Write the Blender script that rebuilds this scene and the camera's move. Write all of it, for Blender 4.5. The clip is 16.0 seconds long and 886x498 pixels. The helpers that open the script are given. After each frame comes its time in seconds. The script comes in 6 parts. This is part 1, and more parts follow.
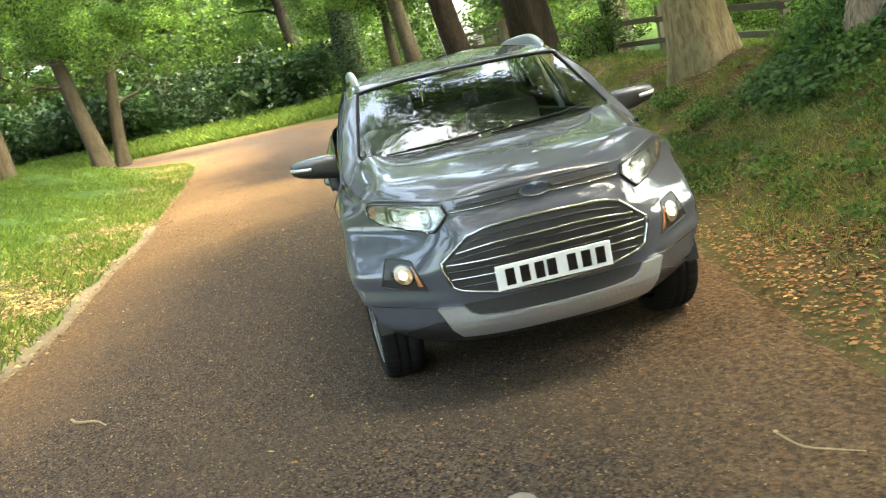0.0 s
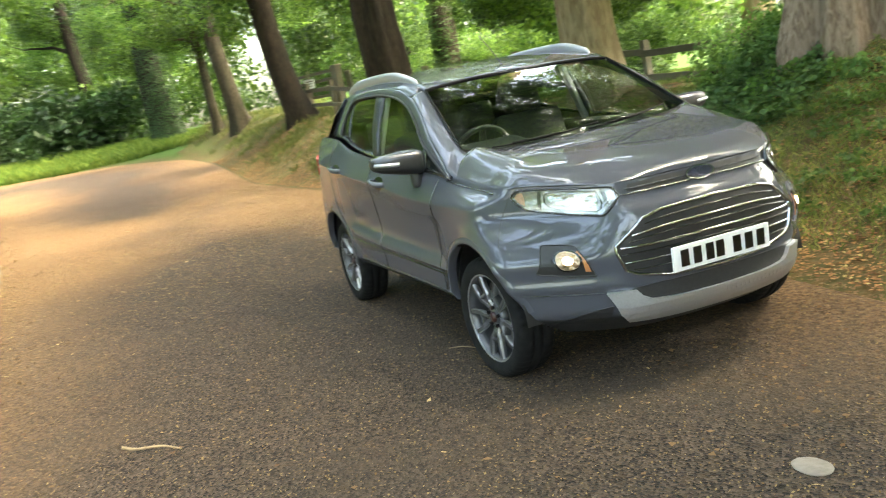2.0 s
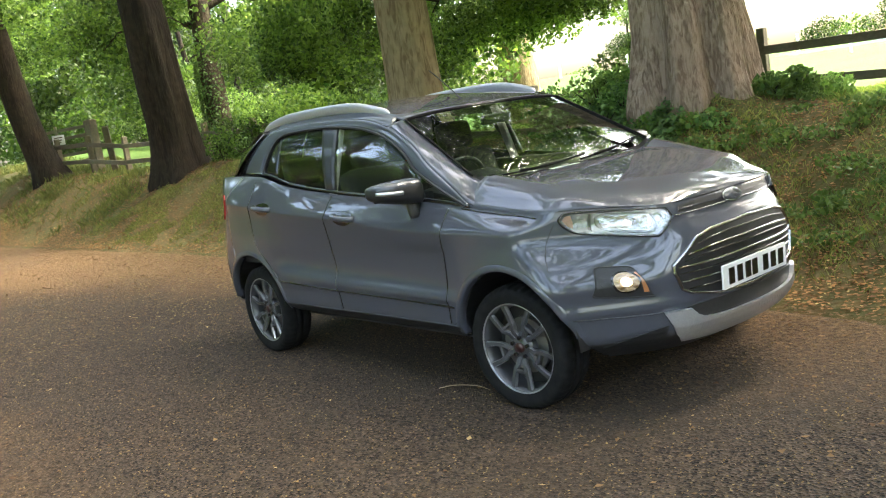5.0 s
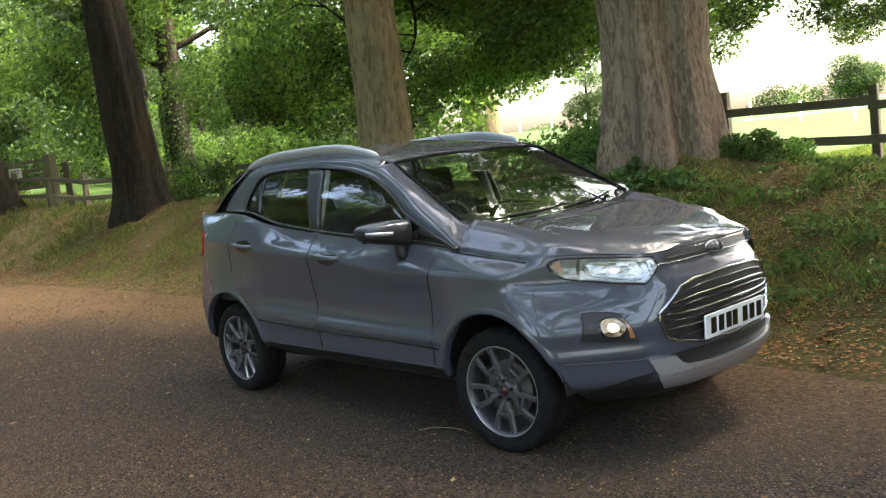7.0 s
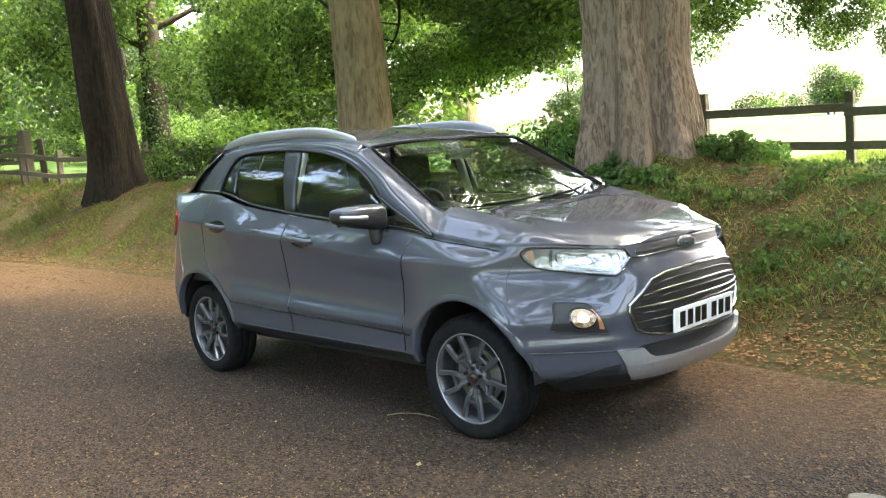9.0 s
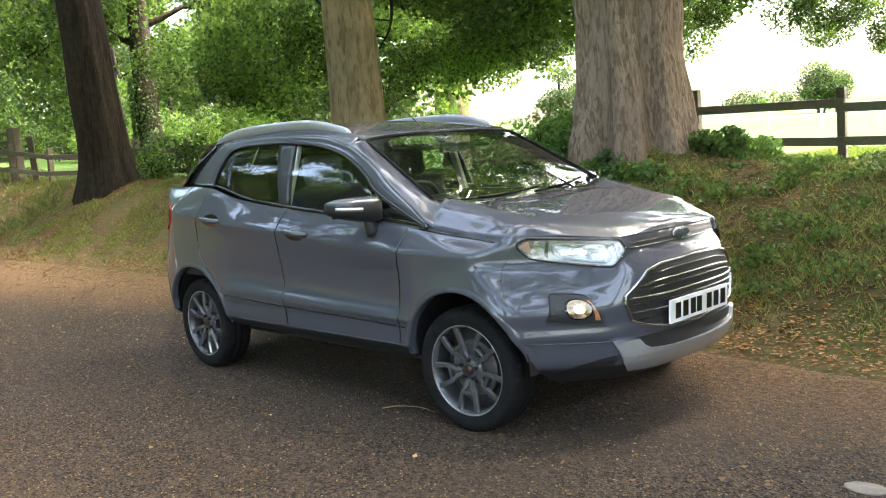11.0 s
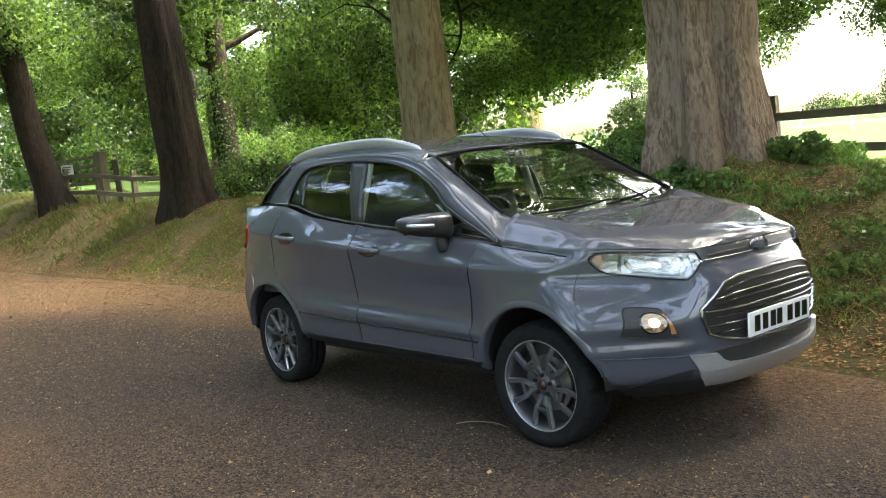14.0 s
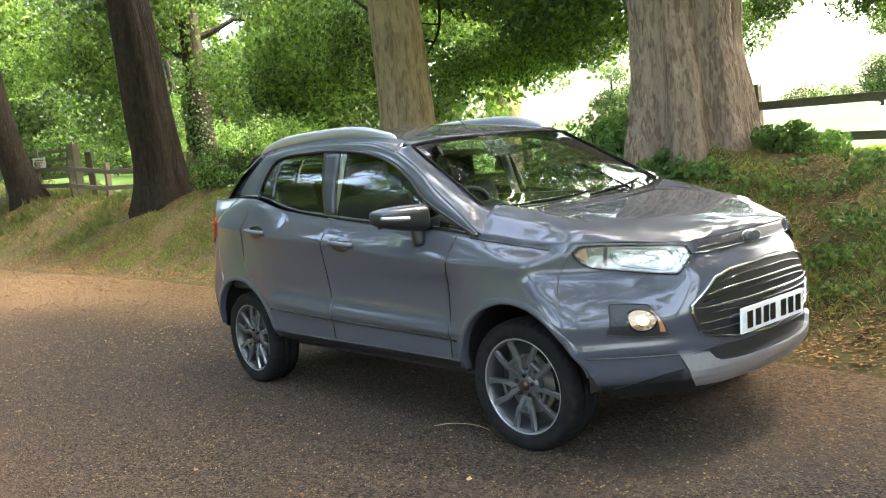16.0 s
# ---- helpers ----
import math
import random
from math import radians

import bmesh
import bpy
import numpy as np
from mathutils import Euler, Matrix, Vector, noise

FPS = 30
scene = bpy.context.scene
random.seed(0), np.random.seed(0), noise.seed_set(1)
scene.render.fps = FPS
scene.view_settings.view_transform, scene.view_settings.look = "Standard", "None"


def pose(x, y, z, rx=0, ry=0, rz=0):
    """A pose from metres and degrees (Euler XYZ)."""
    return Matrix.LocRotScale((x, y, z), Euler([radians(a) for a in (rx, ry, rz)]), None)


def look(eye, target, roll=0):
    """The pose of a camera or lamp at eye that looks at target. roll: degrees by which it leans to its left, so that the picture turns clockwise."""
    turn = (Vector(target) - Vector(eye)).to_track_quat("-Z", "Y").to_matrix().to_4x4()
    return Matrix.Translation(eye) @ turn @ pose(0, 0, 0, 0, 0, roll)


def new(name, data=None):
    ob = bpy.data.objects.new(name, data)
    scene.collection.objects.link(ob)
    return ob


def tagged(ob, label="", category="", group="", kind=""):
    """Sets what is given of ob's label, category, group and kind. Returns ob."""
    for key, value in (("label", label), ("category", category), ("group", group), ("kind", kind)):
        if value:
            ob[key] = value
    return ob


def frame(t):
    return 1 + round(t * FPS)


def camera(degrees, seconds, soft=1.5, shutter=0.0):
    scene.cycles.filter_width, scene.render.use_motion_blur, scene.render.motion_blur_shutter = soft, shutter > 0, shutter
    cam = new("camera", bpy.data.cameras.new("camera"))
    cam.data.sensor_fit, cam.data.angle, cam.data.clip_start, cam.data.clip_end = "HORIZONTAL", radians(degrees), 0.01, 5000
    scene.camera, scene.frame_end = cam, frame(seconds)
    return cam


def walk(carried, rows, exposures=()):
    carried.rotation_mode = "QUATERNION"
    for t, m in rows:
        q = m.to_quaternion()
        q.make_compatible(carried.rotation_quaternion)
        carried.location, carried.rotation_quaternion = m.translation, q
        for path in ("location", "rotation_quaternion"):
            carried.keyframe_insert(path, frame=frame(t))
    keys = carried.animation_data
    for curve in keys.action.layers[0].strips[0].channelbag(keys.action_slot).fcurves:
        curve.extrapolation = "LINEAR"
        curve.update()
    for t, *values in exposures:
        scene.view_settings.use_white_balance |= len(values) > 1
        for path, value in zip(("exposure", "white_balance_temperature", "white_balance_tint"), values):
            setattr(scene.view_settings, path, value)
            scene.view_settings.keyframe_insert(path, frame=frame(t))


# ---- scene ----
cam = camera(52.7, 16.0, 1.1, 0.5)
PATH = [
    (0, (5.817, -0.806, 1.449), (3.86, -0.624, 1.08), -12.4),
    (0.3, (5.757, -1.055, 1.466), (3.806, -0.802, 1.111), -12.8),
    (0.5, (5.702, -1.275, 1.482), (3.758, -0.958, 1.138), -13.0),
    (0.8, (5.692, -1.578, 1.474), (3.771, -1.163, 1.102), -10.9),
    (1, (5.68, -1.737, 1.479), (3.764, -1.286, 1.125), -10.3),
    (1.5, (5.468, -2.092, 1.464), (3.578, -1.536, 1.121), -11.0),
    (2, (5.271, -2.439, 1.454), (3.42, -1.765, 1.106), -10.5),
    (2.5, (5.116, -2.753, 1.478), (3.365, -1.847, 1.137), -10.1),
    (3, (4.844, -2.984, 1.47), (3.098, -2.063, 1.149), -11.2),
    (3.5, (4.681, -3.164, 1.453), (2.96, -2.197, 1.135), -11.0),
    (4, (4.581, -3.353, 1.468), (2.988, -2.188, 1.144), -10.0),
    (4.2, (4.532, -3.397, 1.47), (2.955, -2.207, 1.156), -10.1),
    (6.3, (4.307, -3.803, 1.495), (2.795, -2.52, 1.234), -6.3),
    (6.5, (4.315, -3.76, 1.46), (2.802, -2.474, 1.219), -5.9),
    (7, (4.318, -3.763, 1.467), (2.829, -2.444, 1.261), -6.5),
    (7.5, (4.324, -3.767, 1.464), (2.855, -2.423, 1.277), -7.0),
    (8, (4.32, -3.753, 1.453), (2.855, -2.405, 1.268), -6.2),
    (8.5, (4.323, -3.767, 1.443), (2.863, -2.412, 1.266), -4.4),
    (9, (4.33, -3.762, 1.432), (2.877, -2.407, 1.206), -4.3),
    (9.5, (4.319, -3.739, 1.427), (2.876, -2.374, 1.194), -4.7),
    (11.8, (4.313, -3.791, 1.392), (2.867, -2.428, 1.164), -3.9),
    (12, (4.315, -3.785, 1.392), (2.821, -2.475, 1.167), -4.2),
    (12.5, (4.297, -3.815, 1.401), (2.732, -2.588, 1.192), -5.8),
    (13, (4.274, -3.814, 1.407), (2.704, -2.591, 1.208), -6.1),
    (13.5, (4.308, -3.781, 1.427), (2.75, -2.542, 1.233), -5.9),
    (14, (4.322, -3.766, 1.409), (2.772, -2.516, 1.222), -5.7),
    (14.5, (4.324, -3.775, 1.418), (2.783, -2.513, 1.235), -6.1),
    (15, (4.34, -3.77, 1.417), (2.808, -2.497, 1.237), -6.2),
    (15.5, (4.29, -3.668, 1.387), (2.759, -2.393, 1.207), -6.1),
    (16, (4.156, -3.604, 1.394), (2.634, -2.324, 1.185), -5.9),
]
EXPOSURES = [(0, 4.27, 7540, -0.5), (1, 4.37, 7540, -0.5), (1.5, 4.35, 7540, -0.5), (2.5, 4.49, 7540, -0.5), (3, 4.57, 7540, -0.5), (4, 4.27, 7420, 1.4), (6.5, 3.67, 6960, 8.5), (7, 3.55, 6960, 8.5), (7.5, 3.55, 6960, 8.5), (8, 3.77, 6960, 8.5), (8.5, 4.17, 6960, 8.5), (9.5, 4.23, 6960, 8.5), (12, 4.02, 6960, 8.5), (12.5, 4.63, 6960, 8.5), (13, 4.72, 6960, 8.5), (13.5, 4.29, 6960, 8.5), (14, 3.77, 6960, 8.5), (14.5, 3.72, 6960, 8.5), (15, 3.95, 6960, 8.5), (16, 4.27, 6960, 8.5)]
walk(cam, [(t, look(eye, target, roll)) for t, eye, target, roll in PATH], EXPOSURES)


# ---- world and light ----
world = bpy.data.worlds.new("world")
scene.world = world
world.use_nodes = True
wn = world.node_tree.nodes
sky = wn.new("ShaderNodeTexSky")
sky.sky_type = "NISHITA"
sky.sun_disc = False
sky.sun_elevation, sky.sun_rotation = radians(57), radians(27)
sky.air_density, sky.dust_density, sky.ozone_density = 1.0, 6.0, 0.6
wn["Background"].inputs["Strength"].default_value = 0.15
world.node_tree.links.new(sky.outputs[0], wn["Background"].inputs["Color"])
sun = new("sun", bpy.data.lights.new("sun", "SUN"))
sun.data.energy, sun.data.angle, sun.data.color = 0.7, radians(28), (1.0, 0.95, 0.86)
sun.matrix_world = look((5, 10, 17), (0, 0, 0))


# ---- materials ----
def material(name, base, rough=0.6, metal=0.0, second=None, scale=8.0, mix=0.6, bump=0.0, bump_scale=60.0, coat=0.0,
             third=None, third_scale=1.5, sheen_ior=1.5, random_value=0.0, detail=6.0):
    """A surface with a fine grain (second), broad patches (third), relief and gloss."""
    m = bpy.data.materials.new(name)
    m.use_nodes = True
    n, l = m.node_tree.nodes, m.node_tree.links
    b = n["Principled BSDF"]
    b.inputs["Roughness"].default_value, b.inputs["Metallic"].default_value = rough, metal
    b.inputs["Coat Weight"].default_value, b.inputs["Coat Roughness"].default_value = coat, 0.02
    b.inputs["IOR"].default_value = sheen_ior
    tc = n.new("ShaderNodeTexCoord")
    out = None

    def blend(prev, colour, sc, lo, hi, fac):
        t = n.new("ShaderNodeTexNoise")
        t.inputs["Scale"].default_value, t.inputs["Detail"].default_value = sc, detail
        l.new(tc.outputs["Object"], t.inputs["Vector"])
        r = n.new("ShaderNodeMapRange")
        r.inputs["From Min"].default_value, r.inputs["From Max"].default_value = lo, hi
        r.inputs["To Max"].default_value = fac
        l.new(t.outputs["Fac"], r.inputs["Value"])
        x = n.new("ShaderNodeMix")
        x.data_type = "RGBA"
        l.new(r.outputs[0], x.inputs["Factor"])
        if prev is None:
            x.inputs[6].default_value = (*base, 1)
        else:
            l.new(prev, x.inputs[6])
        x.inputs[7].default_value = (*colour, 1)
        return x.outputs[2]

    if second:
        out = blend(out, second, scale, 0.4, 0.65, mix)
    if third:
        out = blend(out, third, third_scale, 0.45, 0.7, mix)
    if random_value:
        oi = n.new("ShaderNodeObjectInfo")
        hv = n.new("ShaderNodeHueSaturation")
        mr = n.new("ShaderNodeMapRange")
        mr.inputs["To Min"].default_value, mr.inputs["To Max"].default_value = 1 - random_value, 1 + random_value
        l.new(oi.outputs["Random"], mr.inputs["Value"])
        l.new(mr.outputs[0], hv.inputs["Value"])
        if out is None:
            hv.inputs["Color"].default_value = (*base, 1)
        else:
            l.new(out, hv.inputs["Color"])
        out = hv.outputs[0]
    if out is None:
        b.inputs["Base Color"].default_value = (*base, 1)
    else:
        l.new(out, b.inputs["Base Color"])
    if bump:
        t = n.new("ShaderNodeTexNoise")
        t.inputs["Scale"].default_value, t.inputs["Detail"].default_value = bump_scale, 5
        l.new(tc.outputs["Object"], t.inputs["Vector"])
        bp = n.new("ShaderNodeBump")
        bp.inputs["Strength"].default_value, bp.inputs["Distance"].default_value = bump, 0.02
        l.new(t.outputs["Fac"], bp.inputs["Height"])
        l.new(bp.outputs[0], b.inputs["Normal"])
    return m


def leaf_material(name, dark, light, through_light=0.45, rough=0.45):
    """Leaves: each one its own green, letting some light through."""
    m = bpy.data.materials.new(name)
    m.use_nodes = True
    n, l = m.node_tree.nodes, m.node_tree.links
    b = n["Principled BSDF"]
    b.inputs["Roughness"].default_value = rough
    b.inputs["Specular IOR Level"].default_value = 0.25
    g = n.new("ShaderNodeNewGeometry")
    x = n.new("ShaderNodeMix")
    x.data_type = "RGBA"
    x.inputs[6].default_value, x.inputs[7].default_value = (*dark, 1), (*light, 1)
    l.new(g.outputs["Random Per Island"], x.inputs["Factor"])
    oi = n.new("ShaderNodeObjectInfo")
    hv = n.new("ShaderNodeHueSaturation")
    mr = n.new("ShaderNodeMapRange")
    mr.inputs["To Min"].default_value, mr.inputs["To Max"].default_value = 0.5, 1.4
    l.new(oi.outputs["Random"], mr.inputs["Value"])
    l.new(mr.outputs[0], hv.inputs["Value"])
    l.new(x.outputs[2], hv.inputs["Color"])
    l.new(hv.outputs[0], b.inputs["Base Color"])
    tr = n.new("ShaderNodeBsdfTranslucent")
    hv2 = n.new("ShaderNodeHueSaturation")
    hv2.inputs["Hue"].default_value, hv2.inputs["Value"].default_value, hv2.inputs["Saturation"].default_value = 0.485, 1.6, 1.0
    l.new(hv.outputs[0], hv2.inputs["Color"])
    l.new(hv2.outputs[0], tr.inputs["Color"])
    ms = n.new("ShaderNodeMixShader")
    ms.inputs[0].default_value = through_light
    l.new(b.outputs[0], ms.inputs[1])
    l.new(tr.outputs[0], ms.inputs[2])
    l.new(ms.outputs[0], n["Material Output"].inputs["Surface"])
    return m


def bark_material(name, base, second, third, scale=3.0, long=0.3, deep=0.06):
    """Bark: upright ridges and furrows, broken by finer cracks, with mossy or pale patches."""
    m = material(name, base, 0.9, second=second, scale=9, third=third, third_scale=1.1, mix=0.75)
    n, l = m.node_tree.nodes, m.node_tree.links
    b = n["Principled BSDF"]
    b.inputs["Specular IOR Level"].default_value = 0.2
    tc = n.new("ShaderNodeTexCoord")

    def ridges(sc, stretch, detail, bend):
        mp = n.new("ShaderNodeMapping")
        mp.inputs["Scale"].default_value = (sc, sc, sc * stretch)
        l.new(tc.outputs["Object"], mp.inputs["Vector"])
        t = n.new("ShaderNodeTexNoise")
        t.inputs["Scale"].default_value, t.inputs["Detail"].default_value, t.inputs["Distortion"].default_value = 3.0, detail, bend
        l.new(mp.outputs[0], t.inputs["Vector"])
        return t.outputs["Fac"]

    wide, fine = ridges(scale * 1.3, long * 0.4, 4, 0.5), ridges(scale * 4.5, long, 8, 0.9)
    add = n.new("ShaderNodeMath")
    add.operation = "MULTIPLY_ADD"
    add.inputs[1].default_value = 0.62
    l.new(fine, add.inputs[0])
    half = n.new("ShaderNodeMath")
    half.operation = "MULTIPLY"
    half.inputs[1].default_value = 0.38
    l.new(wide, half.inputs[0])
    l.new(half.outputs[0], add.inputs[2])
    bp = n.new("ShaderNodeBump")
    bp.inputs["Strength"].default_value, bp.inputs["Distance"].default_value = 1.0, deep
    l.new(add.outputs[0], bp.inputs["Height"])
    l.new(bp.outputs[0], b.inputs["Normal"])
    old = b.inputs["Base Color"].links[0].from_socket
    # furrow shade goes into the colour too: bark halved where the relief is low
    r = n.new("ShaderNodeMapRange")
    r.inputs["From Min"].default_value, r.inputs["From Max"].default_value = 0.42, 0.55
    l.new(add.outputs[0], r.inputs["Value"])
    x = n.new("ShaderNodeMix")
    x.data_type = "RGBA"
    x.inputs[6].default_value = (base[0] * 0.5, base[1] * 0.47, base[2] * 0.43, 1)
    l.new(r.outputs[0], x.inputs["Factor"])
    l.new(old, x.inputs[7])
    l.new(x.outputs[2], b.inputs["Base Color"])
    return m


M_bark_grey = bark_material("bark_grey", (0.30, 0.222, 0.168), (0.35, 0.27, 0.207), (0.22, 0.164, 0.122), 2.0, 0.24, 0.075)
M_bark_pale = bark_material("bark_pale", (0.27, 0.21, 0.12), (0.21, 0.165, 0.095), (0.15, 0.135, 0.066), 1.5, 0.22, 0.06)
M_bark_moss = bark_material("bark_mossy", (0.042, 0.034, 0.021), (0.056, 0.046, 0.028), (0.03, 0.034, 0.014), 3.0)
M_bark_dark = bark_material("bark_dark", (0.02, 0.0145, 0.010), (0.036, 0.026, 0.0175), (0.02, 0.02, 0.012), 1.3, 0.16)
M_leaf = leaf_material("leaf_green", (0.014, 0.046, 0.008), (0.106, 0.185, 0.032), 0.52)
M_leaf_far = leaf_material("leaf_far", (0.009, 0.028, 0.005), (0.054, 0.100, 0.015), 0.5)
M_leaf_dark = leaf_material("leaf_dark", (0.012, 0.035, 0.008), (0.034, 0.070, 0.020), 0.3, 0.45)
M_ivy = leaf_material("leaf_ivy", (0.032, 0.085, 0.022), (0.125, 0.22, 0.06), 0.3, 0.5)
# the same ivy with the far trunks' shade put into its colour
M_ivy_shaded = leaf_material("leaf_ivy_shaded", (0.012, 0.03, 0.009), (0.04, 0.075, 0.022), 0.15, 0.6)
M_grass = leaf_material("grass_blade", (0.06, 0.095, 0.022), (0.19, 0.205, 0.058), 0.4, 0.6)
M_fence = material("weathered_oak", (0.12, 0.095, 0.065), 0.85, second=(0.07, 0.06, 0.04), scale=20, third=(0.10, 0.11, 0.06),
                   third_scale=3, bump=0.5, bump_scale=50, random_value=0.25)


# ---- mesh helpers ----
def mesh_object(name, verts, faces, mat, parent=None, smooth=False, label=""):
    me = bpy.data.meshes.new(name)
    me.from_pydata([tuple(map(float, v)) for v in verts], [], [tuple(map(int, q)) for q in faces])
    me.update()
    if mat:
        me.materials.append(mat)
    if smooth:
        me.shade_smooth()
    ob = new(name, me)
    if parent:
        ob.parent = parent
    return tagged(ob, label)


def part(name, bm, mat, parent=None, label="", smooth=False):
    me = bpy.data.meshes.new(name)
    bmesh.ops.recalc_face_normals(bm, faces=bm.faces)
    bm.to_mesh(me)
    bm.free()
    if mat:
        me.materials.append(mat)
    if smooth:
        me.shade_smooth()
    ob = new(name, me)
    if parent:
        ob.parent = parent
    return tagged(ob, label)


def spline(pts, n, closed=False):
    """Catmull-Rom through pts (any dimension), n points at even parameter."""
    p = np.asarray(pts, float)
    k = len(p)
    t = np.linspace(0, k - 1, n)
    i = np.minimum(t.astype(int), k - 2)
    f = (t - i)[:, None]
    g = lambda j: p[np.clip(j, 0, k - 1)]
    a, b, c, d = g(i - 1), g(i), g(i + 1), g(i + 2)
    a = np.where((i - 1 < 0)[:, None], 2 * b - c, a)
    d = np.where((i + 2 > k - 1)[:, None], 2 * c - b, d)
    return 0.5 * (2 * b + (c - a) * f + (2 * a - 5 * b + 4 * c - d) * f**2 + (3 * b - a - 3 * c + d) * f**3)


def smooth01(t):
    t = np.clip(t, 0, 1)
    return t * t * (3 - 2 * t)


def lumps(x, y, s, seed=0.0):
    """Cheap smooth unevenness of about +-1, made of sines."""
    return (np.sin(x * s + seed) * np.cos(y * s * 1.3 - seed * 2) + 0.6 * np.sin(x * s * 2.3 + y * s * 1.7 + seed * 3)
            + 0.4 * np.cos(y * s * 3.1 - x * s * 1.9 + seed)) / 2


# ---- the lane and the ground ----
EDGE_L = spline([(16, -4.9), (6, -4.75), (2, -4.2), (-1.2, -3.6), (-5, -3.85), (-9, -4.1), (-17, -4.9), (-24, -5.4), (-26.8, -6.6),
                 (-27.6, -9), (-27.8, -20), (-28, -60)], 160)
EDGE_R = spline([(16, 0.8), (6, 0.85), (2, 1.15), (-1, 1.6), (-5, 1.55), (-9, 1.6), (-17, 1.25), (-26, 1.3), (-31, 0.2),
                 (-33.6, -4), (-34, -20), (-34.2, -60)], 160)


def distance(px, py, line):
    best, bx = np.full(px.shape, 1e9), np.zeros(px.shape)
    for a, b in zip(line[:-1], line[1:]):
        ab = b - a
        t = np.clip(((px - a[0]) * ab[0] + (py - a[1]) * ab[1]) / (ab @ ab), 0, 1)
        d = np.hypot(px - a[0] - t * ab[0], py - a[1] - t * ab[1])
        near = d < best
        best, bx = np.where(near, d, best), np.where(near, a[0] + t * ab[0], bx)
    return best, bx


def in_lane(px, py):
    poly = np.vstack([EDGE_L, EDGE_R[::-1]])
    inside = np.zeros(px.shape, bool)
    for a, b in zip(poly, np.roll(poly, -1, 0)):
        if a[1] != b[1]:
            cross = ((a[1] > py) != (b[1] > py)) & (px < (b[0] - a[0]) * (py - a[1]) / (b[1] - a[1]) + a[0])
            inside ^= cross
    return inside | ((px > 16) & (py > -4.9) & (py < 0.8))


def height(px, py):
    px, py = np.asarray(px, float), np.asarray(py, float)
    shape = px.shape
    px, py = np.atleast_1d(px).ravel(), np.atleast_1d(py).ravel()
    dl, _ = distance(px, py, EDGE_L)
    dr, xr = distance(px, py, EDGE_R)
    inside = in_lane(px, py)
    base = 0.053 * np.clip(-18 - px, 0, 30)
    rise = np.where(xr > -31, 1.12 - 0.17 * smooth01((-2.0 - px) / 1.2) * smooth01((px + 11) / 3) - 0.15 * smooth01((px + 0.9) / 0.9), 0.3)
    rise = rise + 0.14 * np.exp(-((px + 1.2) ** 2 + (py - 4.2) ** 2) / 1.0)
    right = rise * smooth01(dr / 2.8) - 0.36 * smooth01((dr - 2.9) / 2.4) * smooth01((px + 26) / 8)
    left = 0.95 * smooth01(dl / 5.0)
    out = np.where(dr < dl, right, left)
    rough = np.clip(np.minimum(dl, dr) - 0.2, 0, 1) * 0.05 * lumps(px, py, 1.7) + np.clip(np.minimum(dl, dr), 0, 1) * 0.02 * lumps(px, py, 6.0, 2)
    z = base + np.where(inside, 0.0, out + rough)
    return z.reshape(shape) if shape else float(z[0])


def axis(lo, hi, step, far, grow=1.25):
    a = list(np.arange(lo, hi + step / 2, step))
    s, v = step, hi
    while v < far:
        s *= grow
        v += s
        a.append(v)
    s, v = step, lo
    while v > -far:
        s *= grow
        v -= s
        a.insert(0, v)
    return np.array(a)


def build_ground():
    xs, ys = axis(-18, 6, 0.16, 900, 1.06), axis(-6, 8, 0.14, 900, 1.08)
    gx, gy = np.meshgrid(xs, ys, indexing="ij")
    gz = height(gx, gy)
    gz -= 0.03 * in_lane(gx.ravel(), gy.ravel()).reshape(gx.shape)
    v = np.stack([gx, gy, gz], -1).reshape(-1, 3)
    w = len(ys)
    i, j = np.meshgrid(np.arange(len(xs) - 1), np.arange(w - 1), indexing="ij")
    k = (i * w + j).ravel()
    ob = mesh_object("ground", v, np.stack([k, k + w, k + w + 1, k + 1], -1), M_ground, smooth=True)
    dl, _ = distance(v[:, 0], v[:, 1], EDGE_L)
    dr, xr = distance(v[:, 0], v[:, 1], EDGE_R)
    turf = np.where(dl < dr, smooth01((dl - 0.5) / 1.5), np.where(xr > -31, smooth01((dr - 3.6) / 2.0), smooth01(dr / 1.0)))
    at = ob.data.attributes.new("turf", "FLOAT", "POINT")
    at.data.foreach_set("value", turf.astype(np.float32))
    return tagged(ob, "grassy woodland bank strewn with fallen leaves", "ground", kind="structure")


def build_road():
    n = 31
    w = np.linspace(0, 1, n)[None, :, None]
    p = EDGE_L[:, None, :] * (1 - w) + EDGE_R[:, None, :] * w
    p = np.stack([spline(p[:, k], 420) for k in range(n)], 1)
    gz = 0.053 * np.clip(-18 - p[..., 0], 0, 30) + 0.004
    side = np.minimum(w[0, :, 0], 1 - w[0, :, 0])[None, :]
    gz = gz - 0.035 * (side < 1e-6) + 0.006 * lumps(p[..., 0], p[..., 1], 0.9)
    v = np.concatenate([p, gz[..., None]], -1).reshape(-1, 3)
    i, j = np.meshgrid(np.arange(419), np.arange(n - 1), indexing="ij")
    k = (i * n + j).ravel()
    ob = mesh_object("road", v, np.stack([k, k + n, k + n + 1, k + 1], -1), M_road, smooth=True)
    at = ob.data.attributes.new("edge", "FLOAT", "POINT")
    at.data.foreach_set("value", (np.repeat(side, 420, 0) - 0.50 * smooth01((-2.5 - p[..., 0]) / 5) * (1 - 0.6 * smooth01((-14 - p[..., 0]) / 6)) * (0.7 + 0.5 * lumps(p[..., 0], p[..., 1], 0.5, 4))).ravel().astype(np.float32))
    return tagged(ob, "worn brown-grey tarmac lane with leaf litter", "road", kind="structure")


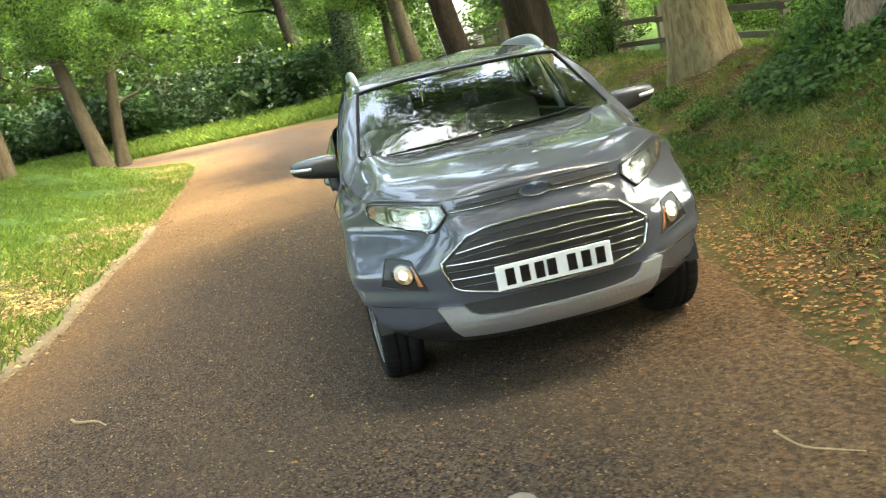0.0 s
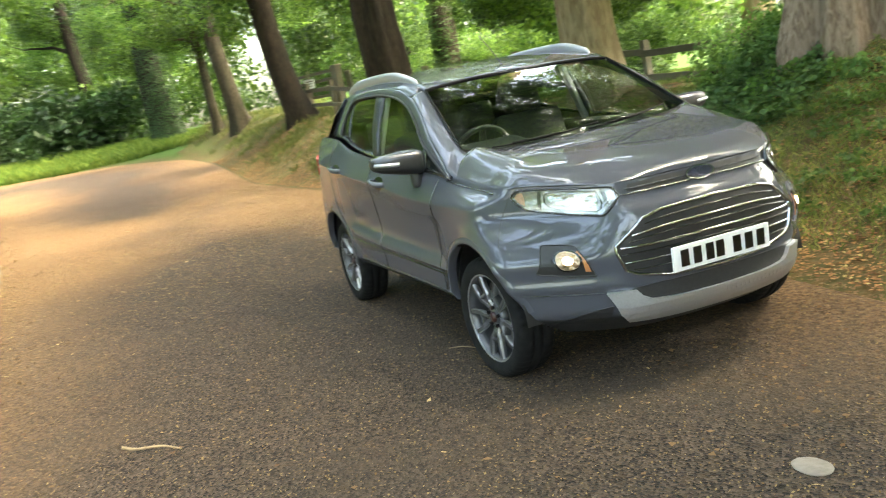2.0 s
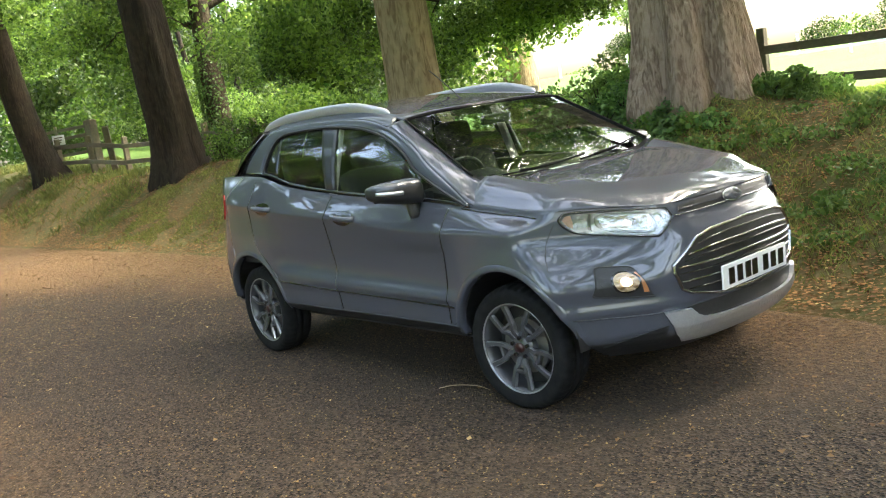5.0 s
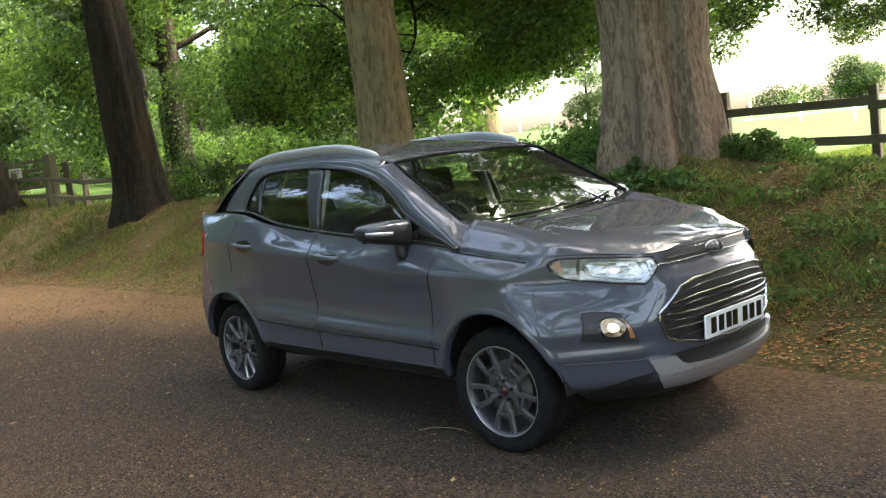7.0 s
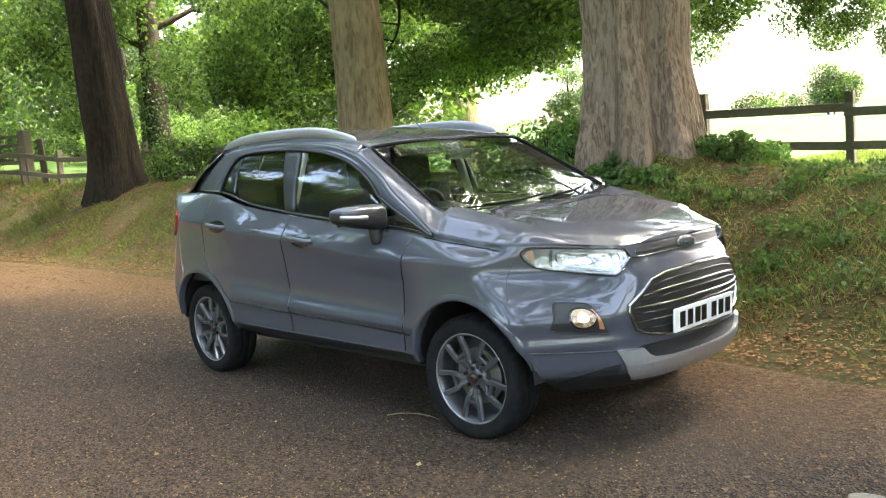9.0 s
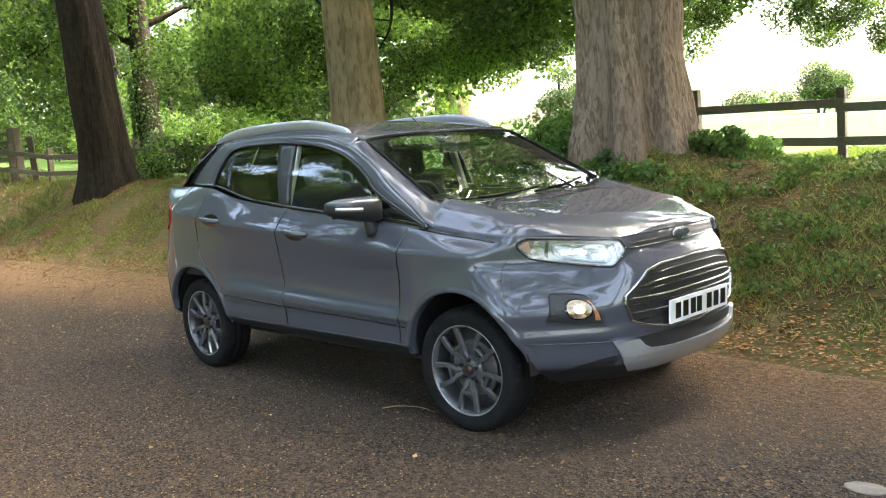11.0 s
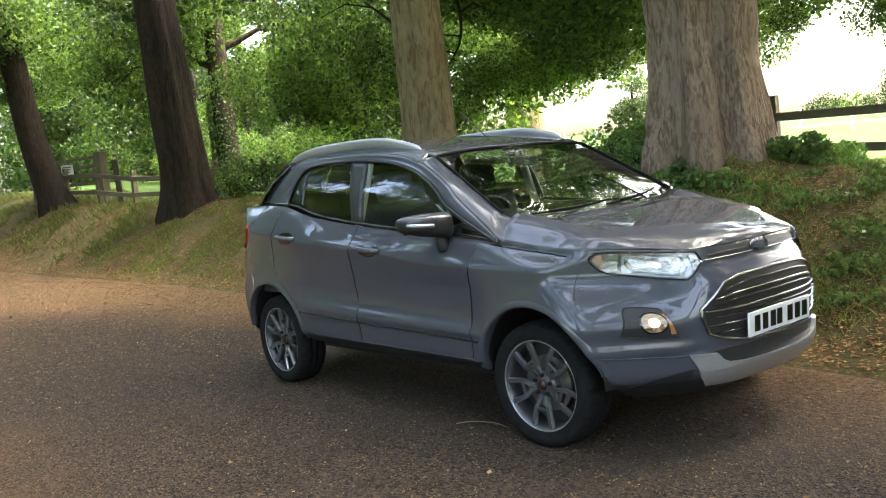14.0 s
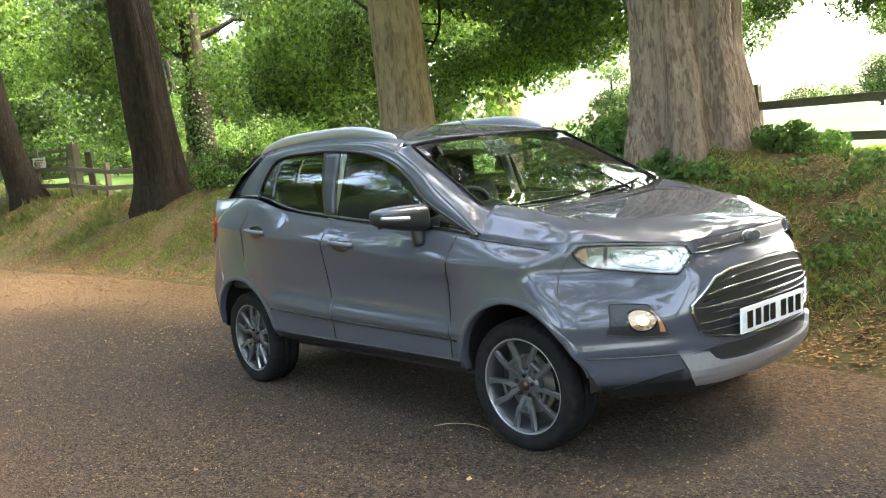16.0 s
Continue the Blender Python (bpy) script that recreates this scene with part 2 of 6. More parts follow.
def road_material():
    m = bpy.data.materials.new("tarmac")
    m.use_nodes = True
    n, l = m.node_tree.nodes, m.node_tree.links
    b = n["Principled BSDF"]
    b.inputs["Roughness"].default_value = 0.9
    b.inputs["Specular IOR Level"].default_value = 0.25
    tc = n.new("ShaderNodeTexCoord")

    def noise_tex(sc, det=6.0):
        t = n.new("ShaderNodeTexNoise")
        t.inputs["Scale"].default_value, t.inputs["Detail"].default_value = sc, det
        l.new(tc.outputs["Object"], t.inputs["Vector"])
        return t.outputs["Fac"]

    def mix(fac, a, c):
        x = n.new("ShaderNodeMix")
        x.data_type = "RGBA"
        l.new(fac, x.inputs["Factor"])
        for s, v in ((6, a), (7, c)):
            if isinstance(v, tuple):
                x.inputs[s].default_value = (*v, 1)
            else:
                l.new(v, x.inputs[s])
        return x.outputs[2]

    def ramp(v, lo, hi, top=1.0):
        r = n.new("ShaderNodeMapRange")
        r.inputs["From Min"].default_value, r.inputs["From Max"].default_value, r.inputs["To Max"].default_value = lo, hi, top
        l.new(v, r.inputs["Value"])
        return r.outputs[0]

    vor = n.new("ShaderNodeTexVoronoi")
    vor.inputs["Scale"].default_value = 90
    l.new(tc.outputs["Object"], vor.inputs["Vector"])
    stone = n.new("ShaderNodeSeparateColor")
    l.new(vor.outputs["Color"], stone.inputs[0])
    col = mix(ramp(stone.outputs[0], 0.1, 1.0), (0.008, 0.0055, 0.004), (0.098, 0.067, 0.047))
    col = mix(ramp(noise_tex(0.7), 0.45, 0.7, 0.6), col, (0.052, 0.038, 0.027))
    col = mix(ramp(noise_tex(14), 0.55, 0.75, 0.55), col, (0.085, 0.052, 0.03))
    at = n.new("ShaderNodeAttribute")
    at.attribute_name = "edge"
    ad = n.new("ShaderNodeMath")
    ad.operation = "MULTIPLY_ADD"
    l.new(noise_tex(1.6), ad.inputs[0])
    ad.inputs[1].default_value = -0.22
    l.new(at.outputs["Fac"], ad.inputs[2])
    lit = n.new("ShaderNodeMapRange")
    lit.inputs["From Min"].default_value, lit.inputs["From Max"].default_value = 0.15, -0.2
    l.new(ad.outputs[0], lit.inputs["Value"])
    col = mix(lit.outputs[0], col, mix(ramp(noise_tex(30), 0.4, 0.65), (0.085, 0.048, 0.023), (0.235, 0.142, 0.068)))
    l.new(col, b.inputs["Base Color"])
    bp = n.new("ShaderNodeBump")
    bp.inputs["Strength"].default_value, bp.inputs["Distance"].default_value = 1.0, 0.012
    l.new(vor.outputs["Distance"], bp.inputs["Height"])
    l.new(bp.outputs[0], b.inputs["Normal"])
    return m


M_road = road_material()
def ground_material():
    """Leaf mould with moss and turf; the share of turf is carried by the sheet."""
    m = material("leafy_soil", (0.06, 0.056, 0.02), 0.95, second=(0.11, 0.07, 0.031), scale=11, third=(0.06, 0.08, 0.022), third_scale=0.9, mix=0.85, bump=0.9, bump_scale=25)
    n, l = m.node_tree.nodes, m.node_tree.links
    b = n["Principled BSDF"]
    b.inputs["Specular IOR Level"].default_value = 0.16
    old = b.inputs["Base Color"].links[0].from_socket
    t = n.new("ShaderNodeTexNoise")
    t.inputs["Scale"].default_value, t.inputs["Detail"].default_value = 5.0, 8
    tc = n.new("ShaderNodeTexCoord")
    l.new(tc.outputs["Object"], t.inputs["Vector"])
    turf = n.new("ShaderNodeMix")
    turf.data_type = "RGBA"
    turf.inputs[6].default_value, turf.inputs[7].default_value = (0.030, 0.072, 0.012, 1), (0.062, 0.105, 0.022, 1)
    l.new(t.outputs["Fac"], turf.inputs["Factor"])
    at = n.new("ShaderNodeAttribute")
    at.attribute_name = "turf"
    x = n.new("ShaderNodeMix")
    x.data_type = "RGBA"
    l.new(at.outputs["Fac"], x.inputs["Factor"])
    l.new(old, x.inputs[6])
    l.new(turf.outputs[2], x.inputs[7])
    l.new(x.outputs[2], b.inputs["Base Color"])
    return m


M_ground = ground_material()
build_ground()
build_road()


# ---- trees ----
def tube(path, radii, n=14, wobble=0.06, seed=0, ridges=0, flare=0.0):
    """A tapered trunk or limb along a path, with an uneven outline; flare spreads the root buttresses."""
    path, radii = np.asarray(path, float), np.asarray(radii, float)
    rnd = np.random.RandomState(seed)
    ph = rnd.rand(6) * 6.28
    v = []
    for q, (p, r) in enumerate(zip(path, radii)):
        d = path[min(q + 1, len(path) - 1)] - path[max(q - 1, 0)]
        d = d / np.linalg.norm(d)
        a = np.cross(d, (0.3, 0.9, 0.1))
        a /= np.linalg.norm(a)
        b = np.cross(d, a)
        th = np.linspace(0, 2 * np.pi, n, endpoint=False)
        s = q / max(1, len(path) - 1)
        rr = r * (1 + wobble * (np.sin(2 * th + ph[0] + 3 * s) + 0.6 * np.sin(5 * th + ph[1] - 4 * s) + 0.5 * np.sin(q * 0.9 + ph[2] + th)))
        if ridges:
            root = 0.085 + 0.075 * math.exp(-max(p[2], 0) / 0.9)
            rr *= 1 + root * np.sin(ridges * th + ph[3] + 2 * np.sin(3 * s)) + 0.045 * np.sin((ridges * 2 + 1) * th + ph[4] + 5 * s)
        if flare:
            h = min(1.0, max(0.0, 1 - p[2] / 1.3))
            rr *= 1 + flare * h * h * (0.55 + 0.45 * np.sin(5 * th + ph[5])) + flare * 0.3 * h**4
        v.append(p + np.outer(rr * np.cos(th), a) + np.outer(rr * np.sin(th), b))
    v = np.concatenate(v)
    f = [(q * n + j, q * n + (j + 1) % n, (q + 1) * n + (j + 1) % n, (q + 1) * n + j) for q in range(len(path) - 1) for j in range(n)]
    return v, f


def merge(pieces):
    vs, fs, o = [], [], 0
    for v, f in pieces:
        vs.append(np.asarray(v, float))
        fs += [tuple(int(i) + o for i in q) for q in f]
        o += len(v)
    return np.concatenate(vs), fs


def leaf_cloud(n, size, spread, seed, droop=0.5, shell=0.0):
    """A clump of n folded leaves inside an ellipsoid."""
    r = np.random.RandomState(seed)
    d = r.normal(size=(n, 3))
    d /= np.linalg.norm(d, axis=1)[:, None]
    rad = r.rand(n) ** (1 / 3) if not shell else shell + (1 - shell) * r.rand(n)
    c = d * rad[:, None] * np.asarray(spread)
    a = r.normal(size=(n, 3))
    a[:, 2] -= droop * 1.5
    a /= np.linalg.norm(a, axis=1)[:, None]
    b = np.cross(a, r.normal(size=(n, 3)) + (0, 0, 1.2))
    b /= np.linalg.norm(b, axis=1)[:, None]
    c2 = np.cross(a, b)
    s = size * (0.6 + 0.8 * r.rand(n))[:, None]
    v = np.stack([c - a * s * 0.5, c + b * s * 0.33 - a * s * 0.05 + c2 * s * 0.1, c + a * s * 0.5, c - b * s * 0.33 - a * s * 0.05 + c2 * s * 0.1], 1).reshape(-1, 3)
    k = np.arange(n) * 4
    f = np.concatenate([np.stack([k, k + 1, k + 2], -1), np.stack([k, k + 2, k + 3], -1)])
    me = bpy.data.meshes.new("leaves")
    me.vertices.add(len(v))
    me.vertices.foreach_set("co", v.ravel().astype(np.float32))
    me.loops.add(f.size)
    me.loops.foreach_set("vertex_index", f.ravel().astype(np.int32))
    me.polygons.add(len(f))
    me.polygons.foreach_set("loop_start", np.arange(0, f.size, 3, dtype=np.int32))
    me.update(calc_edges=True)
    return me


CLUMPS = {}


def clump_mesh(kind, k):
    """A few leaf clumps of each kind, shared by all crowns."""
    if (kind, k) not in CLUMPS:
        n, size, spread, mat = {
            "near": (1150, 0.085, (0.75, 0.75, 0.55), M_leaf), "mid": (950, 0.125, (1.0, 1.0, 0.75), M_leaf),
            "far": (760, 0.215, (1.7, 1.7, 1.2), M_leaf_far), "bush": (420, 0.24, (1.3, 1.3, 0.9), M_leaf_dark),
            "roof": (330, 0.36, (1.7, 1.7, 0.9), M_leaf)}[kind]
        me = leaf_cloud(n, size, spread, 10 + k + 100 * len(CLUMPS))
        me.materials.append(mat)
        CLUMPS[(kind, k)] = me
    return CLUMPS[(kind, k)]


def foliage(parent, kind, places, seed=0, scale=(0.7, 1.3), name="foliage"):
    r = random.Random(seed)
    for p in places:
        ob = new(name, clump_mesh(kind, r.randrange(4)))
        ob.parent = parent
        s = r.uniform(*scale)
        ob.matrix_local = pose(*p, r.uniform(-25, 25), r.uniform(-25, 25), r.uniform(0, 360)) @ Matrix.Diagonal((s, s, s * r.uniform(0.7, 1.1), 1))


def tree(x, y, radius, tall, lean=(0, 0), mat=None, seed=0, ridges=0, flare=0.5, limbs=6, low=3.5, label="", n=18, bend=0.15, step=0.5, waist=0.0):
    """A tapered trunk with limbs; the crown's clumps are added by foliage()."""
    r = random.Random(seed)
    base = height(x, y) - 0.15
    top = int(tall / step) + 1
    path, rad = [], []
    under = int(0.5 / step)
    for q in range(-under, top):
        h = q * step
        path.append((lean[0] * h + bend * math.sin(h * 0.45 + seed) * min(1, max(h, 0) / 3), lean[1] * h + bend * math.cos(h * 0.4 + seed * 2) * min(1, max(h, 0) / 3) , h))
        rad.append(radius * (1 - 0.75 * (max(h, 0) / tall) ** 1.1) * (1 - waist * math.exp(-((h - 1.0) / 0.5) ** 2)))
    root = new("tree", None)
    root.location = (x, y, base)
    v, f = tube(path, rad, n, 0.035, seed, ridges, flare)
    mesh_object("trunk", v, f, mat, root, True)
    for q in range(limbs):
        h = r.uniform(low, tall * 0.85)
        p0 = np.array(path[min(int(h / step), top - 1) + under])
        an = r.uniform(0, 6.28)
        ln = r.uniform(1.8, 4.0)
        pts = [p0 + np.array((math.cos(an) * ln * s, math.sin(an) * ln * s, ln * (0.55 * s - 0.5 * s * s * r.uniform(0.2, 1.6)))) + np.array([r.uniform(-.12, .12) for _ in range(3)]) * s for s in np.linspace(0, 1, 7)]
        rr = radius * 0.28 * (1 - 0.85 * np.linspace(0, 1, 7))
        v, f = tube(pts, rr, 7, 0.05, seed + q)
        mesh_object("limb", v, f, mat, root, True)
    return tagged(root, label, "tree")


def scatter(seed, n, lo, hi, keep=None):
    r = random.Random(seed)
    out = []
    while len(out) < n:
        p = tuple(r.uniform(a, b) for a, b in zip(lo, hi))
        if keep is None or keep(*p):
            out.append(p)
    return out


def local(ob, places):
    return [(p[0] - ob.location[0], p[1] - ob.location[1], p[2] - ob.location[2]) for p in places]


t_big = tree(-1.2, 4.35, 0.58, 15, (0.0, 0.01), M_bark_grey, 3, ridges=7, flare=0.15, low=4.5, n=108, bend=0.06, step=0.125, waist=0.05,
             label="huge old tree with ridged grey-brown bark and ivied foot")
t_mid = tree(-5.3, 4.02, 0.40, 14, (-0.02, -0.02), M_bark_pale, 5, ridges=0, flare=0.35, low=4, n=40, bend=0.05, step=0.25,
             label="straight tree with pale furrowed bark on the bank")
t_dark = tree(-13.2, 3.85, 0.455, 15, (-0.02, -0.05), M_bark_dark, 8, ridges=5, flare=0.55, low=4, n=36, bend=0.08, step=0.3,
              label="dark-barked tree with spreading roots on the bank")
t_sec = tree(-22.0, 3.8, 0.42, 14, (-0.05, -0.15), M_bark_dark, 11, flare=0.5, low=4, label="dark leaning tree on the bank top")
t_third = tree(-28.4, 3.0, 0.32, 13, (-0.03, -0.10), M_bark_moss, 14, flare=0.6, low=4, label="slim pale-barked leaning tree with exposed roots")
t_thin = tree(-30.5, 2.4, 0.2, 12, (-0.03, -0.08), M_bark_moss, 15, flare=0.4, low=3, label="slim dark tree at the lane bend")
t_four = tree(-35.5, 0.9, 0.62, 14, (0, -0.03), M_bark_dark, 17, flare=0.3, low=5, label="stout tree clothed in shade-toned ivy at the bend")
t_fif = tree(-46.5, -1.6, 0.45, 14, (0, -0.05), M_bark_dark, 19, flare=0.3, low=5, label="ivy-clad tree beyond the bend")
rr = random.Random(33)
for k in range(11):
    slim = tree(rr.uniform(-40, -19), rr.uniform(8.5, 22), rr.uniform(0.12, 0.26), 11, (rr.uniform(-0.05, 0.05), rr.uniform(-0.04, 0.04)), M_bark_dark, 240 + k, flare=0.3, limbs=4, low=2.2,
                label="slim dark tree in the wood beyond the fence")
t_lt = tree(-31.2, -9.8, 0.36, 12, (0.0, -0.12), M_bark_moss, 23, flare=0.4, low=2.5, limbs=9, label="many-stemmed tree on the grass verge")
t_lt2 = tree(-31.6, -9.2, 0.28, 11, (0.02, 0.10), M_bark_moss, 24, flare=0.4, low=2.5, limbs=7, label="forked stem of a verge tree")
t_lt3 = tree(-28.5, -12.6, 0.4, 12, (0.0, -0.06), M_bark_moss, 25, flare=0.4, low=2.5, limbs=7, label="dark tree on the grass verge")
t_bg2 = tree(-19.0, 7.7, 0.36, 13, (0, -0.02), M_bark_moss, 27, flare=0.3, low=3, label="pale-trunked tree beyond the fence")
t_bg3 = tree(-12.6, 13.3, 0.45, 13, (0, 0), M_bark_pale, 29, flare=0.3, low=3, label="pale tree trunk in the field edge")
for k, (x, y) in enumerate([(-5.5, -10), (-12, -9.5), (-19, -10.5), (2.5, -9.5), (10, -9.5), (11, 5.2), (19, 1.0), (22, -9)]):
    o = tree(x, y, 0.4, 14, (0, 0.04 if y < 0 else -0.04), M_bark_dark, 40 + k, flare=0.4, low=3, label="mature broadleaf tree beside the lane")
    foliage(o, "mid", local(o, scatter(50 + k, 34 if y > -1 or x < -15 else 13 if x < 5 else 5, (x - 4, y - 2 if y < 0 else y - 3, 5.6), (x + 4, y + 8 if y < 0 else y + 3, 9.5))), k, (0.6, 1.3))
    foliage(o, "mid", local(o, scatter(350 + k, 9 if k != 3 else 2, (x - 3, y - 3, 2.8), (x + 3, y + 1, 5.5))), 30 + k, (0.8, 1.4))

# crowns over the lane; the last three are added to shade road and verge
for k, (o, lo, hi, n) in enumerate([(t_big, (-5, -0.5, 5.8), (8, 8.5, 9.0), 62), (t_mid, (-11, 0.5, 5.8), (-4, 8, 9), 26), (t_dark, (-20, -1, 5.8), (-11, 7, 9), 55), (t_big, (3.5, 0, 6.0), (13, 10, 10), 108), (t_dark, (-28, -6.8, 6.4), (-6, -2.4, 9.2), 46), (t_big, (4.5, -2.5, 5.8), (17, 5, 8.5), 68)]):
    foliage(o, "mid", local(o, scatter(80 + k, n, lo, hi)), 60 + k, (0.6, 1.25))
# small clumps above the view, added for dapples in the windscreen's gloss
foliage(t_mid, "near", local(t_mid, scatter(89, 38, (-9, -1.5, 6.8), (0.5, 4, 9.5))), 89, (0.6, 1.0))
# the curtain of leaves behind the trunks
foliage(t_mid, "near", local(t_mid, scatter(90, 58, (-13, 5.2, 1.9), (-2.4, 9.5, 5.0), lambda x, y, z: z > 2.0 + 0.12 * abs(x + 7) - 0.1 * (y - 5) + (1.0 if x > -10.5 and y > 6.0 else 0.0))), 90)
foliage(t_dark, "mid", local(t_dark, scatter(91, 50, (-24, 5.5, 2.6), (-9, 13, 6.5))), 91)
foliage(t_big, "near", local(t_big, scatter(92, 64, (-1.6, 5.0, 1.95), (1.6, 8.2, 3.8), lambda x, y, z: z > 2.2 + 0.06 * (y - 5) + 0.38 * math.sin(2.6 * (x - 0.04 * y) - 0.6) and math.sin(4.1 * x + 3 * z + y) > -0.35)), 92, (0.22, 0.45))
for k, (o, n) in enumerate([(t_sec, 28), (t_third, 28), (t_thin, 18), (t_four, 28), (t_fif, 28), (t_lt, 40), (t_lt2, 26), (t_lt3, 34), (t_bg2, 22), (t_bg3, 20)]):
    x, y, z = o.location
    low = 5.2 if o in (t_lt, t_lt2, t_lt3) else 3.6
    foliage(o, "mid", local(o, scatter(100 + k, n, (x - 5, y - 2.5, z + low), (x + 1, y + 4, z + low + 4.4))), 100 + k, (0.6, 1.1) if low > 5 else (0.7, 1.3))


# thin dark boughs among the leaves
def bough(o, path, radius, seed):
    r = random.Random(seed)
    q = spline([(x - o.location[0], y - o.location[1], z - o.location[2]) for x, y, z in path], 12)
    v, f = tube(q, np.linspace(radius, radius * 0.3, 12), 7, 0.05, seed)
    b = mesh_object("limb", v, f, M_bark_dark, o, True)
    for k in range(4):
        p = q[3 + 2 * k]
        a, ln = r.uniform(0, 6.28), r.uniform(0.5, 1.1)
        t = [p, p + np.array((math.cos(a) * ln * 0.5, math.sin(a) * ln * 0.5, 0.08)), p + np.array((math.cos(a) * ln, math.sin(a) * ln, -0.12))]
        v, f = tube(t, [radius * 0.45, radius * 0.3, radius * 0.12], 5, 0)
        mesh_object("twig", v, f, M_bark_dark, b, True)


for k, (o, path, rad) in enumerate([
        (t_mid, [(-5.35, 4.1, 2.9), (-6.1, 4.5, 3.2), (-7.2, 4.9, 3.75), (-8.6, 5.2, 4.5)], 0.045), (t_mid, [(-5.2, 4.2, 4.2), (-4.4, 4.8, 3.9), (-3.5, 5.4, 3.5), (-2.7, 5.9, 3.3)], 0.04),
        (t_mid, [(-5.3, 4.2, 4.6), (-5.9, 5.2, 3.9), (-6.8, 6.0, 3.4), (-7.9, 6.6, 3.1)], 0.04),
        (t_dark, [(-13.3, 4.0, 4.3), (-14.5, 4.4, 4.2), (-16.0, 4.9, 3.6), (-17.5, 5.2, 3.3)], 0.055), (t_big, [(-0.9, 4.7, 4.6), (0.2, 5.4, 4.1), (1.4, 6.2, 3.5), (2.9, 6.9, 3.15)], 0.045),
        (t_big, [(-1.4, 4.8, 4.5), (-2.1, 5.5, 4.0), (-2.9, 6.2, 3.5), (-3.8, 6.8, 3.2)], 0.045), (t_big, [(-0.7, 4.5, 4.4), (0.3, 5.0, 3.9), (1.2, 5.3, 3.4), (2.1, 5.6, 3.1)], 0.03)]):
    bough(o, path, rad, 70 + k)
# leafy trees along the open side of the lane, out of the walk's view but in the car's gloss
for k, (x, y) in enumerate([(-3.0, -8.6)]):
    o = tree(x, y, 0.28, 11, (0, 0.02), M_bark_dark, 140 + k, flare=0.4, low=2.5, label="broadleaf tree on the verge beside the lane")
    foliage(o, "mid", local(o, scatter(150 + k, 22, (x - 2.8, y - 3.5, 2.4), (x + 2.8, y + 0.6, 6.0))), 150 + k, (0.5, 0.9))
    foliage(o, "mid", local(o, scatter(160 + k, 5, (x - 3.0, y - 1.5, 5.6), (x + 3.0, y + 4.0, 8.0))), 160 + k, (0.5, 0.9))
    foliage(o, "near", local(o, scatter(170 + k, 70, (-21, -12.5, 4.6), (-5, -6, 9))), 170 + k, (0.7, 1.3))


foliage(o, "near", local(o, scatter(190, 24, (-1, -14, 2.6), (10, -7.5, 8.5), lambda x, y, z: math.sin(1.7 * x + y) > -0.3)), 190, (0.5, 0.95))
foliage(o, "near", local(o, scatter(191, 115, (-14, -11.5, 4.6), (11, -2.4, 8.8), lambda x, y, z: z > 5.0 + 0.12 * (y + 8) and math.sin(1.3 * x + 0.7 * y) * math.sin(0.9 * y - 0.5 * x) > -0.45)), 191, (0.65, 1.15))
# the high clumps here are out of view, added to shape the car's reflections
foliage(t_big, "near", local(t_big, scatter(194, 60, (-3, -2.5, 5.6), (9, 4.5, 8.5))), 194, (0.6, 1.0))
foliage(t_big, "near", local(t_big, scatter(195, 28, (-6, 4.8, 6.2), (3, 10, 10.5))), 195, (0.8, 1.3))
foliage(t_big, "near", local(t_big, scatter(197, 30, (-3.4, 5.6, 5.3), (1.6, 10, 8.6))), 197, (0.5, 0.9))
foliage(t_big, "near", local(t_big, scatter(192, 34, (-1, 5.2, 4.4), (5.5, 10, 8.0))), 192, (0.4, 0.8))
foliage(t_big, "near", local(t_big, scatter(199, 15, (-1.6, 8.2, 2.5), (-0.2, 9.6, 3.5))), 199, (0.28, 0.5))
foliage(t_mid, "near", local(t_mid, scatter(198, 62, (-7.4, 6.2, 2.75), (-1.4, 9.8, 5.0))), 198, (0.5, 0.9))
foliage(t_mid, "near", local(t_mid, scatter(193, 70, (-15, 5.0, 4.8), (-1.5, 10, 8.5))), 193, (0.6, 1.1))
foliage(t_lt3, "near", local(t_lt3, scatter(180, 44, (-25, -12.5, 4.3), (-13, -6.3, 6.2), lambda x, y, z: z > 4.7 + 0.5 * math.sin(0.9 * x))), 180, (0.7, 1.3))


def woods(name, seed, n, lo, hi, kind, label, scale=(0.8, 1.6), keep=None):
    root = new(name, None)
    pts = [(x, y, height(x, y) + z) for x, y, z in scatter(seed, n, lo, hi, keep)]
    foliage(root, kind, pts, seed, scale, "leaf_mass")
    return tagged(root, label, "woodland", kind="stuff")


woods("far_woods", 201, 210, (-75, -40, 0.5), (-40, 30, 10), "far", "dense green woodland behind the lane bend")
woods("wood_backing", 211, 110, (-76, -30, 1.0), (-63, 2, 13.5), "far", "deep green woodland standing behind the lane bend", (1.2, 1.9))
woods("wood_understorey", 207, 90, (-76, -46, 0.2), (-45, 2, 4.5), "far", "leafy undergrowth under the far trees")
woods("woodland_edge", 202, 80, (-60, 9, 0.8), (-20, 34, 7), "far", "leafy woodland beyond the paddock fence", keep=lambda x, y, z: y < -0.82 * x + 1 or z > 4.2)
woods("laurel_bushes", 203, 120, (-44, -30, 0.3), (-36.5, -0.5, 2.2), "bush", "dark glossy evergreen bushes behind the grass verge")
woods("paddock_thicket", 208, 70, (-32, 8.6, 0.25), (-13.5, 15, 1.9), "mid", "leafy young growth behind the paddock fence", (0.5, 1.1), lambda x, y, z: z < 1.9 * (0.4 + 0.6 * abs(math.sin(0.8 * x))))
woods("tall_canopy", 209, 80, (-52, -30, 6.8), (-30, 3, 12.5), "far", "high leafy canopy over the lane bend", (0.8, 1.3))
